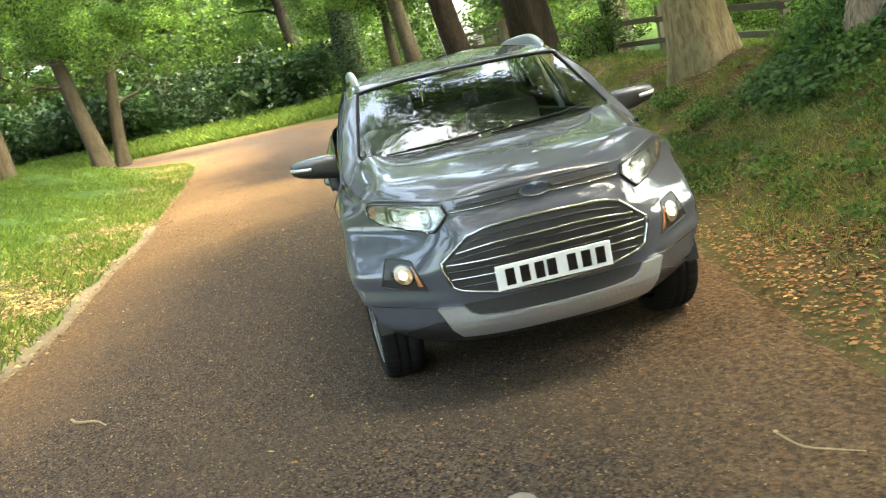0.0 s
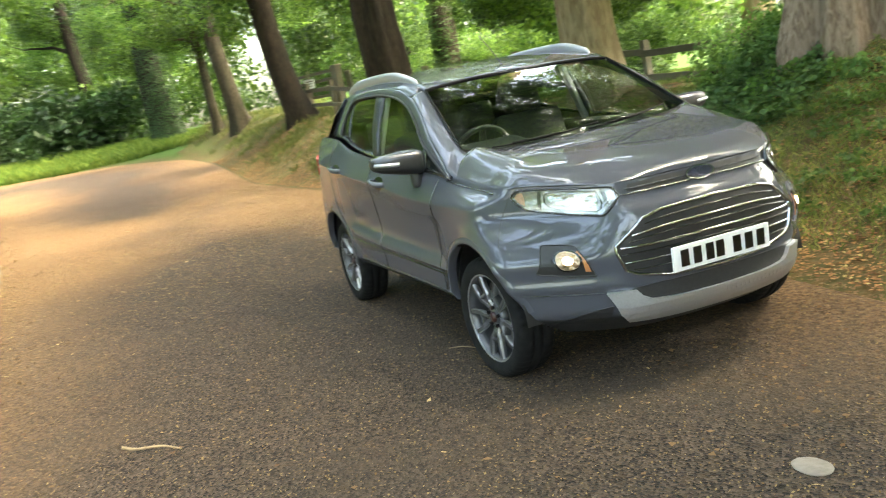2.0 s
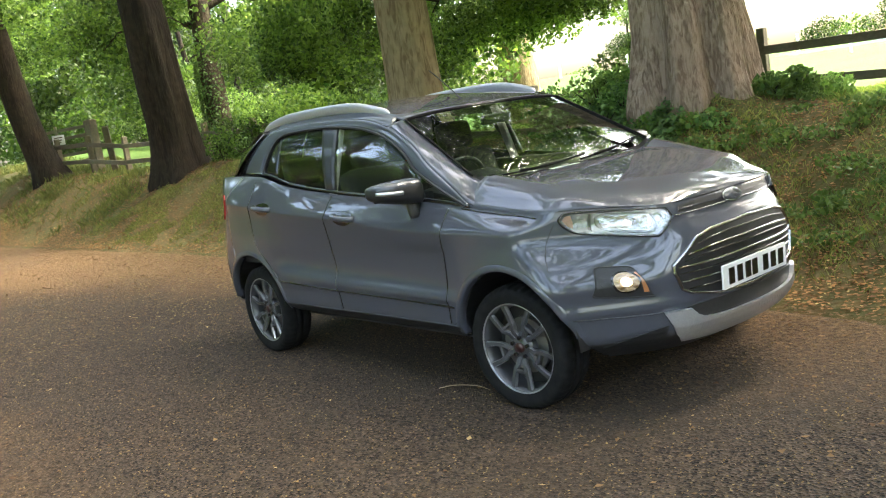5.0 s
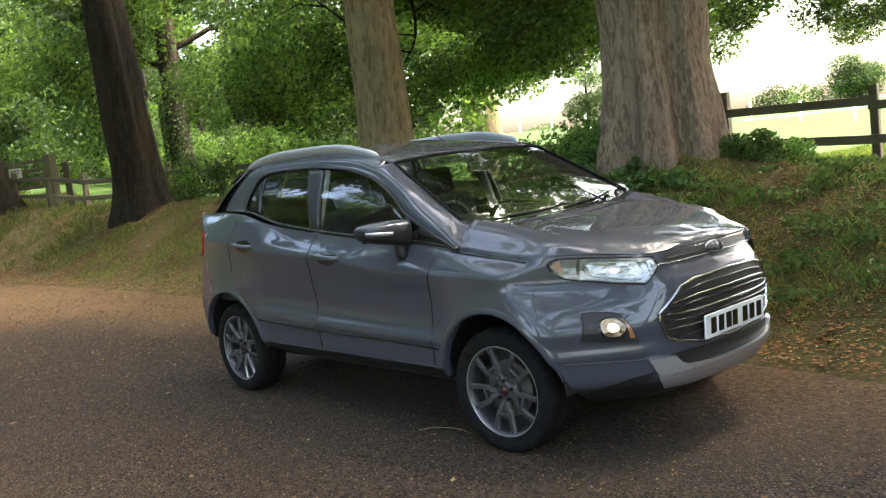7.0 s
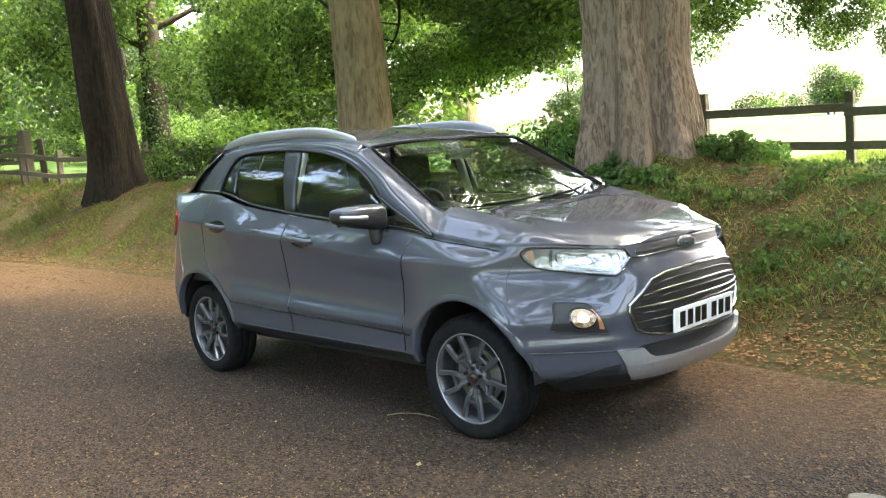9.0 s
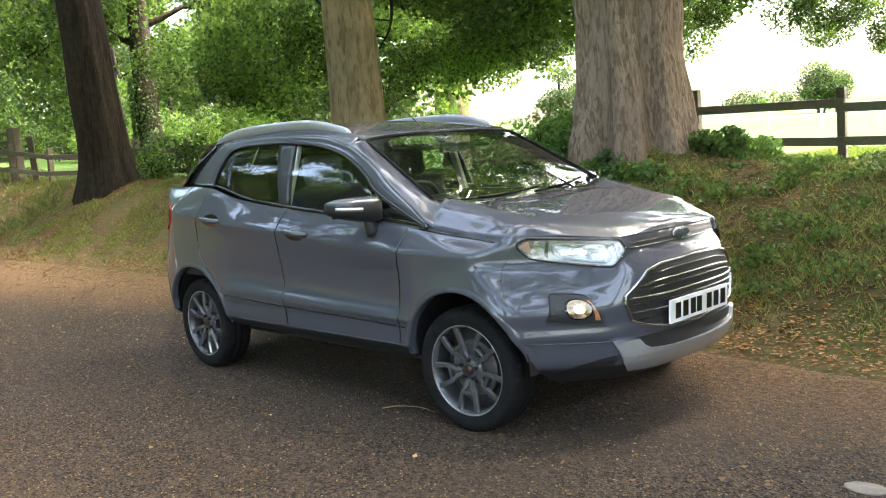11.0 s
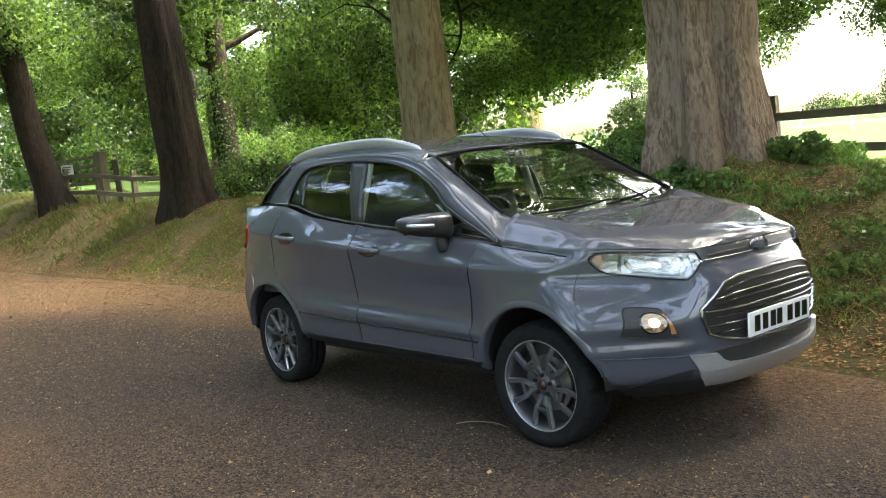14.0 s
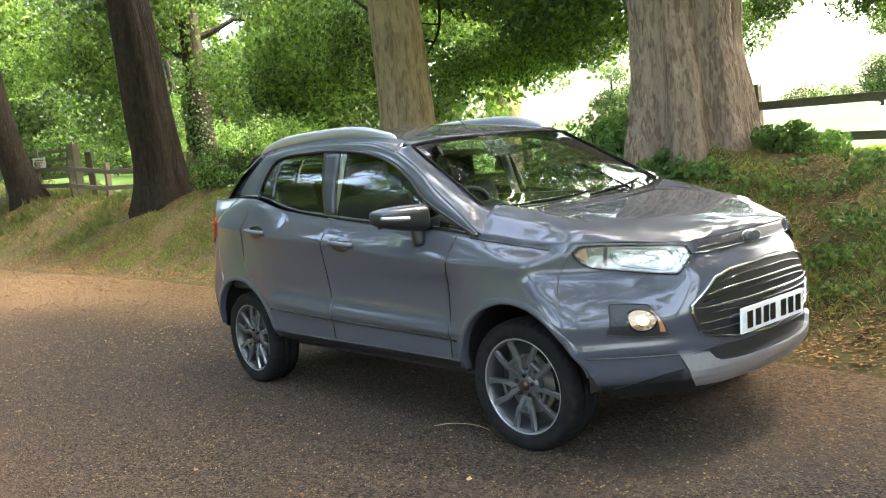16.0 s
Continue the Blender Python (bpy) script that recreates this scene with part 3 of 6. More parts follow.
# the next two, out of view, are added to block low sky light
woods("unseen_lane_woods", 205, 46, (17, -3, 0.8), (27, 14, 9), "far", "unseen wood behind the camera, added to block low sky light")
woods("unseen_bank_woods", 206, 26, (6, 8.5, 0.8), (17, 15, 8), "far", "unseen trees on the bank, added to block sky light")
woods("verge_woods", 204, 60, (-28, -32, 0.5), (-8, -14, 8), "far", "broadleaf trees along the verge")


# ---- fence ----
def box_mesh(bm, size, m, bevel=0.0):
    g = bmesh.ops.create_cube(bm, size=1, matrix=m @ Matrix.Diagonal((*size, 1)))
    if bevel:
        ed = list({e for v in g["verts"] for e in v.link_edges})
        bmesh.ops.bevel(bm, geom=ed, offset=bevel, segments=2, affect="EDGES", profile=0.6)


def fence_y(x):
    return 6.4 + 0.154 * (x + 7.4)


def build_fence():
    root = new("fence", None)
    xs = [-0.26 - 1.82 * k for k in range(14)] + [1.6, 3.4, 5.2]
    xs.sort()
    close = (-2.3, fence_y(-2.3) + 0.05)
    bm = bmesh.new()
    box_mesh(bm, (0.11, 0.13, 1.8), pose(0, 0, 0.5, 1, -1, 14), 0.012)
    o = part("post", bm, M_fence, root)
    o.location = (close[0], close[1], height(*close) - 0.1)
    rnd = random.Random(4)
    up = lambda x: 0.085 * float(smooth01((x + 5.5) / 3))
    for x in xs:
        bm = bmesh.new()
        box_mesh(bm, (0.10, 0.13, 1.5), pose(0, 0, 0.45, rnd.uniform(-2, 2), rnd.uniform(-2, 2), 9), 0.012)
        o = part("post", bm, M_fence, root)
        o.location = (x, fence_y(x), height(x, fence_y(x)) - 0.2 + up(x) + rnd.uniform(-0.03, 0.05))
    for a, b in zip(xs[:-1], xs[1:]):
        for zz in (0.35, 0.78):
            p0 = Vector((a, fence_y(a) - 0.07, height(a, fence_y(a)) + zz + up(a) + rnd.uniform(-0.03, 0.03)))
            p1 = Vector((b, fence_y(b) - 0.07, height(b, fence_y(b)) + zz + up(b) + rnd.uniform(-0.03, 0.03)))
            bm = bmesh.new()
            d = p1 - p0
            m = Matrix.Translation((p0 + p1) / 2) @ d.to_track_quat("X", "Z").to_matrix().to_4x4()
            box_mesh(bm, (d.length + 0.1, 0.04, 0.11), m, 0.01)
            part("rail", bm, M_fence, root)
    return tagged(root, "weathered wooden post-and-rail paddock fence", "fence")


build_fence()


# ---- the car ----
M_paint = material("grey_metallic_paint", (0.054, 0.058, 0.071), 0.45, 0.07, second=(0.072, 0.076, 0.093), scale=900, mix=0.6, coat=1.0)
M_paint.node_tree.nodes["Principled BSDF"].inputs["Specular IOR Level"].default_value = 0.06
M_paint.node_tree.nodes["Principled BSDF"].inputs["Coat IOR"].default_value = 1.55
M_black = material("black_plastic", (0.012, 0.012, 0.013), 0.5, second=(0.02, 0.02, 0.02), scale=60, bump=0.08, bump_scale=300)
M_cowl = material("cowl_plastic", (0.01, 0.01, 0.01), 0.95, second=(0.016, 0.016, 0.016), scale=40, sheen_ior=1.2)
M_gloss_black = material("gloss_black", (0.006, 0.006, 0.007), 0.12, coat=0.6)
M_chrome = material("chrome", (0.36, 0.37, 0.39), 0.14, 1.0)
M_silver = material("silver_trim", (0.52, 0.53, 0.55), 0.34, 0.75, second=(0.45, 0.46, 0.48), scale=120)
M_rubber = material("tyre_rubber", (0.007, 0.007, 0.0075), 0.85, second=(0.015, 0.014, 0.013), scale=25, bump=0.15, bump_scale=120, sheen_ior=1.25)
M_alloy = material("alloy_dark", (0.085, 0.085, 0.09), 0.34, 0.5)
M_rail_silver = material("rail_silver", (0.40, 0.41, 0.43), 0.40, 0.5, second=(0.33, 0.34, 0.37), scale=90)
M_alloy_cut = material("alloy_machined", (0.34, 0.34, 0.35), 0.30, 0.8)
M_pillar = material("pillar_film", (0.018, 0.020, 0.025), 0.4, second=(0.024, 0.026, 0.031), scale=60, coat=0.2)
M_disc = material("brake_disc", (0.25, 0.24, 0.23), 0.45, 1.0)
M_plate = material("plate_white", (0.80, 0.80, 0.78), 0.35, second=(0.72, 0.72, 0.7), scale=12)
M_seat = material("seat_cloth", (0.022, 0.022, 0.024), 0.9, second=(0.035, 0.035, 0.037), scale=140)
M_trim_light = material("pillar_trim", (0.42, 0.41, 0.38), 0.8)
M_red = material("tail_red", (0.45, 0.01, 0.01), 0.12, coat=1.0)
M_bezel_glow = material("bezel_glow_amber", (0.42, 0.17, 0.07), 0.2, coat=1.0)
M_badge = material("badge_blue", (0.02, 0.024, 0.04), 0.15, coat=1.0)
M_indicator = material("indicator_lens", (0.46, 0.27, 0.19), 0.2, coat=1.0)
M_reflector = material("lamp_reflector", (0.40, 0.41, 0.42), 0.22, 0.7, bump=0.35, bump_scale=35)
M_bezel = material("bezel_grey", (0.018, 0.018, 0.019), 0.45, 0.1)
M_bowl = material("lamp_bowl", (0.66, 0.67, 0.68), 0.14, 0.9, bump=1.0, bump_scale=28)
M_lamp_glass = material("lamp_face", (0.40, 0.29, 0.19), 0.15, 0.6, coat=1.0, bump=0.8, bump_scale=40)
M_red_cap = material("cap_red", (0.03, 0.008, 0.008), 0.3)


def glass_material(name, tint, rough=0.0, shade=0.0):
    """Thin panes: clear see-through with the gloss of glass."""
    m = bpy.data.materials.new(name)
    m.use_nodes = True
    n, l = m.node_tree.nodes, m.node_tree.links
    n.remove(n["Principled BSDF"])
    tr, gl, mx = n.new("ShaderNodeBsdfTransparent"), n.new("ShaderNodeBsdfGlossy"), n.new("ShaderNodeMixShader")
    tr.inputs[0].default_value = (*tint, 1)
    gl.inputs["Roughness"].default_value = rough
    # gloss of a thin pane, the same from both sides
    fr, pw, ma = n.new("ShaderNodeLayerWeight"), n.new("ShaderNodeMath"), n.new("ShaderNodeMath")
    fr.inputs["Blend"].default_value = 0.5
    pw.operation, ma.operation = "POWER", "MULTIPLY_ADD"
    pw.inputs[1].default_value, ma.inputs[1].default_value, ma.inputs[2].default_value = 3.4, 0.85, 0.12
    l.new(fr.outputs["Facing"], pw.inputs[0])
    l.new(pw.outputs[0], ma.inputs[0])
    l.new(ma.outputs[0], mx.inputs[0])
    l.new(tr.outputs[0], mx.inputs[1])
    l.new(gl.outputs[0], mx.inputs[2])
    l.new(mx.outputs[0], n["Material Output"].inputs["Surface"])
    return m


M_glass = glass_material("car_glass", (0.60, 0.70, 0.66))
M_glass_dark = glass_material("door_glass", (0.84, 0.88, 0.85))
M_glass_tint = glass_material("privacy_glass", (0.16, 0.17, 0.17))
M_lens = glass_material("lamp_lens", (0.93, 0.94, 0.95))


def lamp_material(name, colour, strength):
    m = bpy.data.materials.new(name)
    m.use_nodes = True
    b = m.node_tree.nodes["Principled BSDF"]
    b.inputs["Base Color"].default_value = (*colour, 1)
    b.inputs["Emission Color"].default_value = (*colour, 1)
    b.inputs["Emission Strength"].default_value = strength
    return m


M_fog = lamp_material("fog_bulb", (1.0, 0.66, 0.34), 1.1)
M_head = lamp_material("side_bulb", (1.0, 0.95, 0.9), 0.5)

car = tagged(new("car"), "dark grey five-door compact SUV parked on the lane", "car")

# The shell: a plan outline at every height (curved nose, slanted corners, sides, tail), sculpted by the side's section.
def rising(xs, ys):
    """A smooth curve through (xs, ys), xs rising, that does not overshoot."""
    xs, ys = np.asarray(xs, float), np.asarray(ys, float)
    h, d = np.diff(xs), np.diff(ys) / np.diff(xs)
    m = np.zeros(len(xs))
    m[0], m[-1] = d[0], d[-1]
    for k in range(1, len(xs) - 1):
        if d[k - 1] * d[k] > 0:
            w1, w2 = 2 * h[k] + h[k - 1], h[k] + 2 * h[k - 1]
            m[k] = (w1 + w2) / (w1 / d[k - 1] + w2 / d[k])

    def at(q):
        q = np.clip(np.asarray(q, float), xs[0], xs[-1])
        i = np.clip(np.searchsorted(xs, q) - 1, 0, len(xs) - 2)
        t = (q - xs[i]) / h[i]
        return ((2 * t**3 - 3 * t**2 + 1) * ys[i] + (t**3 - 2 * t**2 + t) * h[i] * m[i]
                + (-2 * t**3 + 3 * t**2) * ys[i + 1] + (t**3 - t**2) * h[i] * m[i + 1])
    return at


NOSE_X = rising([0.24, 0.28, 0.31, 0.352, 0.40, 0.47, 0.56, 0.68, 0.76, 0.80, 0.845, 0.885, 0.955], [1.90, 1.975, 2.01, 2.05, 2.072, 2.070, 2.070, 2.076, 2.070, 2.056, 2.022, 2.0, 1.978])
CORNER_D = rising([0.24, 0.30, 0.346, 0.38, 0.465, 0.485, 0.50, 0.545, 0.60, 0.69, 0.80, 0.85, 0.90, 0.96], [2.25, 2.36, 2.432, 2.458, 2.476, 2.490, 2.494, 2.485, 2.495, 2.502, 2.518, 2.515, 2.518, 2.515])
CORNER_S = rising([0.24, 0.60, 0.70, 0.83, 0.96], [1.0, 1.0, 1.09, 1.26, 1.28])
TAIL_D = rising([0.30, 0.40, 0.50, 0.62, 0.80, 1.04, 1.30], [2.36, 2.48, 2.54, 2.54, 2.52, 2.47, 2.44])
TAIL_X = rising([0.30, 0.40, 0.60, 0.90, 1.10, 1.30], [1.80, 1.87, 1.89, 1.88, 1.86, 1.80])
TAIL_T = rising([0.30, 0.45, 0.62, 0.80, 1.04, 1.23, 1.30], [1.48, 1.525, 1.54, 1.518, 1.478, 1.462, 1.455])
CREASE_Z = rising([-1.9, -1.55, -1.06, -0.674, -0.168, 0.223, 0.477, 0.894, 1.3, 1.7], [1.11, 1.085, 1.044, 1.0, 0.966, 0.933, 0.905, 0.884, 0.868, 0.85])
WAIST_Z = rising([-1.9, -1.45, -1.02, -0.6, -0.06, 0.3, 0.9, 1.08, 1.4, 1.55], [1.245, 1.245, 1.232, 1.150, 1.092, 1.062, 1.022, 1.000, 0.960, 0.950])
WAIST_Y = rising([-1.9, -1.5, -0.9, 0.9, 1.2, 1.4, 1.6], [0.74, 0.765, 0.80, 0.815, 0.808, 0.79, 0.765])
LEDGE_Z = rising([-0.95, -0.72, -0.12, 0.42, 0.85, 1.05], [0.600, 0.593, 0.565, 0.549, 0.540, 0.532])
WHEELS = [(1.285, 1), (1.285, -1), (-1.235, 1), (-1.235, -1)]
ARCH = [(1.305, 0.335, 0.374), (-1.22, 0.335, 0.380)]


def side_section(x, z):
    """Half width of the flank at x for a column of heights z: sill, ledge, scooped door, crease and tumblehome."""
    zc, zw, yw, zl = float(CREASE_Z(x)), float(WAIST_Z(x)), float(WAIST_Y(x)), float(LEDGE_Z(x))
    hold = float(smooth01((x + 0.90) / 0.16) * smooth01((1.04 - x) / 0.22))
    za = [0.26, 0.335, 0.352, 0.385, 0.402, 0.50, 0.515, zl - 0.004, zl + 0.007, zl + 0.058, zl + 0.095, 0.77, zc - 0.06, zc - 0.012, zc, zc + 0.013, (zc + zw) / 2, zw - 0.018, zw, zw + 0.2]
    shut = [0.75, 0.775, 0.80, 0.838, 0.847, 0.857, 0.861, 0.873, 0.8725, 0.849, 0.845, 0.854, 0.873, 0.8825, 0.884, 0.8795, 0.5 * (0.880 + yw) + 0.006, yw + 0.012, yw, yw - 0.05]
    ease = 0.013 * float(smooth01((x - 0.80) / 0.5))
    soft = [0.75, 0.775, 0.80, 0.838, 0.847, 0.857, 0.859, 0.862, 0.863, 0.867, 0.869, 0.874 - ease * 0.3, 0.878 - ease * 0.7, 0.8825 - ease, 0.884 - ease * 1.1, 0.8795 - ease * 0.9, 0.5 * (0.880 + yw) + 0.006 - ease * 0.3, yw + 0.012, yw, yw - 0.05]
    return rising(za, [a * hold + b * (1 - hold) for a, b in zip(shut, soft)])(z)


def outline(th, z, x0):
    """The shell's points at the angle th of the plan for heights z; x0 is about where they lie."""
    c, s = math.cos(th), math.sin(th)
    far = np.full(len(z), 1e3)

    def bow(cc, mid, a):
        if cc <= 1e-3:
            return far
        return mid / cc if s < 1e-4 else (-cc + np.sqrt(cc * cc + 4 * a * s * s * mid)) / (2 * a * s * s)
    w = side_section(x0, z)
    for cx, cz, cr in ARCH:
        d = np.hypot(x0 - cx, z - cz)
        w = w + 0.007 * np.exp(-((d - cr) / 0.05) ** 2)
    rs = [bow(c, NOSE_X(z), 0.30), bow(-c, TAIL_X(z), 0.22)]
    sl = CORNER_S(z)
    rs.append(np.where(c + sl * s > 0.05, CORNER_D(z) / np.maximum(c + sl * s, 0.05), far))
    rs.append(TAIL_D(z) / (s - c) if s - c > 0.05 else far)
    rs.append(TAIL_T(z) / (s - 0.42 * c) if c < 0 else far)
    rs.append(w / s if s > 0.02 else far)
    r = sum(q ** -72.0 for q in rs) ** (-1 / 72.0)
    return np.stack([r * c, r * s, z], -1)


def nominal(th):
    c, s = math.cos(th), math.sin(th)
    return min(0.865 / s if s > 0.02 else 9, 2.5 / (c + s) if c + s > 0.05 else 9, 2.5 / (s - c) if s - c > 0.05 else 9, 1.495 / (s - 0.42 * c) if c < 0 else 9) * c


def build_shell():
    ang = [math.atan2(y, 2.07 - 0.3 * y * y) for y in np.linspace(0, 0.49, 26)]
    ang += [math.atan2(y, 2.5 - y) for y in np.linspace(0.505, 0.86, 30)]
    ang += [math.atan2(0.865, x) for x in np.arange(1.622, -1.43, -0.0135)]
    ang += [math.atan2(1.495 + 0.42 * x, x) for x in np.arange(-1.445, -1.75, -0.018)]
    ang += [math.atan2(y, -(2.5 - y)) for y in np.linspace(0.72, 0.62, 8)]
    ang += [math.atan2(y, -1.86) for y in np.linspace(0.55, 0, 12)]
    v = np.linspace(0, 1, 62)
    cols = []
    for th in ang:
        x0 = nominal(th)
        y0 = abs(math.tan(th) * x0) if abs(math.cos(th)) > 1e-6 else 0.86
        front = float(smooth01((x0 - 1.35) / 0.4))
        xw = x0 * 0.945
        top = float(WAIST_Z(xw)) * (1 - front) + front * float(np.interp(y0, [0, 0.4, 0.5, 0.7, 0.9], [0.925, 0.922, 0.930, 0.952, 0.955]))
        low = 0.335 * (1 - front) + 0.255 * front
        cz, lz = float(CREASE_Z(x0)), float(LEDGE_Z(x0))
        knots = np.interp(v, [0, 0.10, 0.26, 0.30, 0.36, 0.46, 0.56, 0.72, 0.80, 0.86, 1.0], [0.335, 0.402, 0.50, 0.518, lz + 0.007, lz + 0.09, 0.76, cz - 0.02, cz + 0.015, (cz + top) / 2, top])
        zz = (knots * (1 - front) + (low + (top - low) * v) * front)
        zz = np.maximum.accumulate(np.minimum(zz, top))
        cols.append(outline(th, zz, x0))
    g = np.array(cols).transpose(1, 0, 2)
    for cx, cz, cr in ARCH:
        dx, dz = g[..., 0] - cx, g[..., 2] - cz
        rr = np.hypot(dx, dz)
        near = (g[..., 1] > 0.6) & (np.abs(rr - cr) < 0.008)
        s = np.where(near, cr / np.maximum(rr, 1e-6), 1)
        g[..., 0] = np.where(near, cx + dx * s, g[..., 0])
        g[..., 2] = np.where(near, cz + dz * s, g[..., 2])
    return g


def grid_mesh(name, g, mat, parent, keep=None, label="", thick=0.0, mirror=True):
    """A dense grid of points as a smooth mesh, with its mirror half; keep picks cells."""
    a, b = g.shape[:2]
    bm = bmesh.new()
    for sgn in ((1, -1) if mirror else (1,)):
        pts = g.reshape(-1, 3) * (1, sgn, 1)
        vs = [bm.verts.new(p) for p in pts]
        for i in range(a - 1):
            for j in range(b - 1):
                if keep is None or keep(i, j, g[i:i + 2, j:j + 2].reshape(4, 3).mean(0)):
                    q = [vs[i * b + j], vs[i * b + j + 1], vs[(i + 1) * b + j + 1], vs[(i + 1) * b + j]]
                    bm.faces.new(q if sgn > 0 else q[::-1])
    bmesh.ops.delete(bm, geom=[v for v in bm.verts if not v.link_faces], context="VERTS")
    bmesh.ops.remove_doubles(bm, verts=bm.verts, dist=0.0006)
    ob = part(name, bm, mat, parent, label, True)
    if thick:
        md = ob.modifiers.new("thickness", "SOLIDIFY")
        md.thickness, md.offset = thick, -1
    return ob


def two_sides(name, g, mat, label="", thick=0.0):
    """The same patch on either side of the car, as a part of its own each."""
    for sgn in (1, -1):
        h = np.asarray(g) * (1, sgn, 1)
        grid_mesh(name, h[:, ::-1] if sgn < 0 else h, mat, car, label=label, thick=thick, mirror=False)


def outside_arch(i, j, c):
    return not any(c[1] > 0.6 and (c[0] - cx) ** 2 + (c[2] - cz) ** 2 < (cr + 0.003) ** 2 for cx, cz, cr in ARCH)


lower = build_shell()
body = grid_mesh("body", lower, M_paint, car, outside_arch)
body.data.materials.append(M_black)
for pl in body.data.polygons:
    if pl.center.z < (0.342 if pl.center.x > 0.95 else 0.396):
        pl.material_index = 1

# bonnet: from the shell's upper rim to the middle, with a ridge on either side that runs up to the windscreen pillar
rim = lower[-1]
rim = rim[: int(np.argmin(np.abs(rim[:, 0] - 1.06) + 5 * (rim[:, 1] < 0.5))) + 1]
first = int(np.argmin(np.abs(rim[:, 1] - 0.40)))
run = np.concatenate([[0], np.cumsum(np.linalg.norm(np.diff(rim[first:], axis=0), axis=1))])
mids = spline([(1.979, 0.925), (1.968, 0.948), (1.92, 0.974), (1.78, 1.013), (1.58, 1.048), (1.36, 1.078), (1.15, 1.100)], 37)
g = []
for k, q in enumerate(np.linspace(0, 1, 37)):
    e = np.array([np.interp(q * run[-1], run, rim[first:, c]) for c in range(3)])
    xc, zc = mids[k]
    r = []
    for w in np.linspace(0, 1, 29):
        y = e[1] * w
        fall = w ** (2.4 + 3.4 * q)
        x = xc + (e[0] - xc) * (w ** 2 if q > 0 else y * y / e[1] ** 2)
        z = zc + (e[2] - zc) * fall + 0.062 * q**1.3 * math.exp(-((y - 0.66) / 0.10) ** 2) * float(smooth01((1 - w) / 0.1)) + 0.010 * math.sin(math.pi * q) * math.exp(-((y - 0.50) / 0.13) ** 2)
        r.append((x, y, z))
    g.append(r)
bonnet_grid = np.array(g)
grid_mesh("bonnet", bonnet_grid + (0, 0, 0.001), M_paint, car, thick=0.006)

# windscreen with its cowl
FOOT = spline([(1.098, 0, 1.098), (1.085, 0.3, 1.098), (1.05, 0.55, 1.108), (1.012, 0.695, 1.135)], 25)
HEAD = spline([(0.435, 0, 1.478), (0.437, 0.3, 1.474), (0.436, 0.5, 1.464), (0.425, 0.607, 1.453)], 25)
back = bonnet_grid[-1]
back = np.stack([np.interp(FOOT[:, 1], back[:, 1], back[:, c]) for c in range(3)], 1) - (0.004, 0, 0.010)
grid_mesh("cowl", np.array([back, back * 0.5 + FOOT * 0.5 - (0, 0, 0.022), FOOT]), M_cowl, car, thick=0.004)
t = np.linspace(0, 1, 22)[:, None, None]
screen = FOOT[None] * (1 - t) + HEAD[None] * t
bulge = np.sin(np.pi * t[:, :, 0]) * (1 - np.linspace(0, 1, 25)[None] ** 2) * 0.022
screen[..., 0] += bulge
screen[..., 2] += bulge
grid_mesh("windscreen", screen, M_glass, car, label="clear laminated windscreen")

# side windows: the frame lies on one leaning surface
SILL = lambda x: float(WAIST_Z(x))


def leaning(x, z):
    t = (z - 1.05) / 0.45
    return 0.812 - 0.115 * t - 0.05 * t * abs(t) - 0.11 * max(0.0, -0.9 - x) ** 1.5 - 0.02 * max(0.0, x - 0.75)


DLO = [(1.085, 1.006), (0.88, 1.093), (0.668, 1.192), (0.573, 1.265), (0.45, 1.335), (0.305, 1.395), (0.08, 1.447), (-0.19, 1.477), (-0.36, 1.485), (-0.65, 1.487), (-0.82, 1.478), (-0.905, 1.452), (-0.965, 1.395), (-1.01, 1.32), (-1.032, 1.242)]
OUT = [(1.10, 1.012), (0.965, 1.100), (0.765, 1.217), (0.655, 1.295), (0.52, 1.37), (0.36, 1.436), (0.11, 1.496), (-0.19, 1.521), (-0.36, 1.528), (-0.65, 1.530), (-0.90, 1.524), (-1.10, 1.495), (-1.23, 1.435), (-1.37, 1.33), (-1.45, 1.243)]
inn, out = spline(DLO, 90), spline(OUT, 90)
g = []
for w in (0, 0.25, 0.5, 0.75, 1.0):
    g.append([(x, leaning(x, z) + 0.003 * math.sin(math.pi * w), z) for x, z in inn * (1 - w) + out * w])
two_sides("window_frame", np.array(g)[::-1], M_paint, thick=0.018)
low_line = [(x, SILL(x) + 0.004) for x in np.linspace(1.10, -1.44, 60)]
two_sides("waist_trim", [[(x, leaning(x, z + h) + 0.003 - a, z + h) for x, z in low_line] for h, a in ((0.016, 0.004), (0.014, 0), (0.0, 0), (-0.006, 0.01))], M_gloss_black, thick=0.006)
# rear pillar below the frame's end
g = [[(xb * (1 - t) + xt * t, leaning(xb * (1 - t) + xt * t, SILL(xb) * (1 - t) + zt * t) + 0.002, SILL(xb) * (1 - t) + zt * t) for xb, xt, zt in zip(np.linspace(-1.02, -1.455, 14), np.linspace(-1.02, -1.45, 14), np.linspace(1.262, 1.262, 14))] for t in (1, 0.5, 0)]
two_sides("rear_pillar_foot", g, M_paint, thick=0.01)
TOP_LINE = rising([p[0] for p in DLO[:12]][::-1], [p[1] for p in DLO[:12]][::-1])


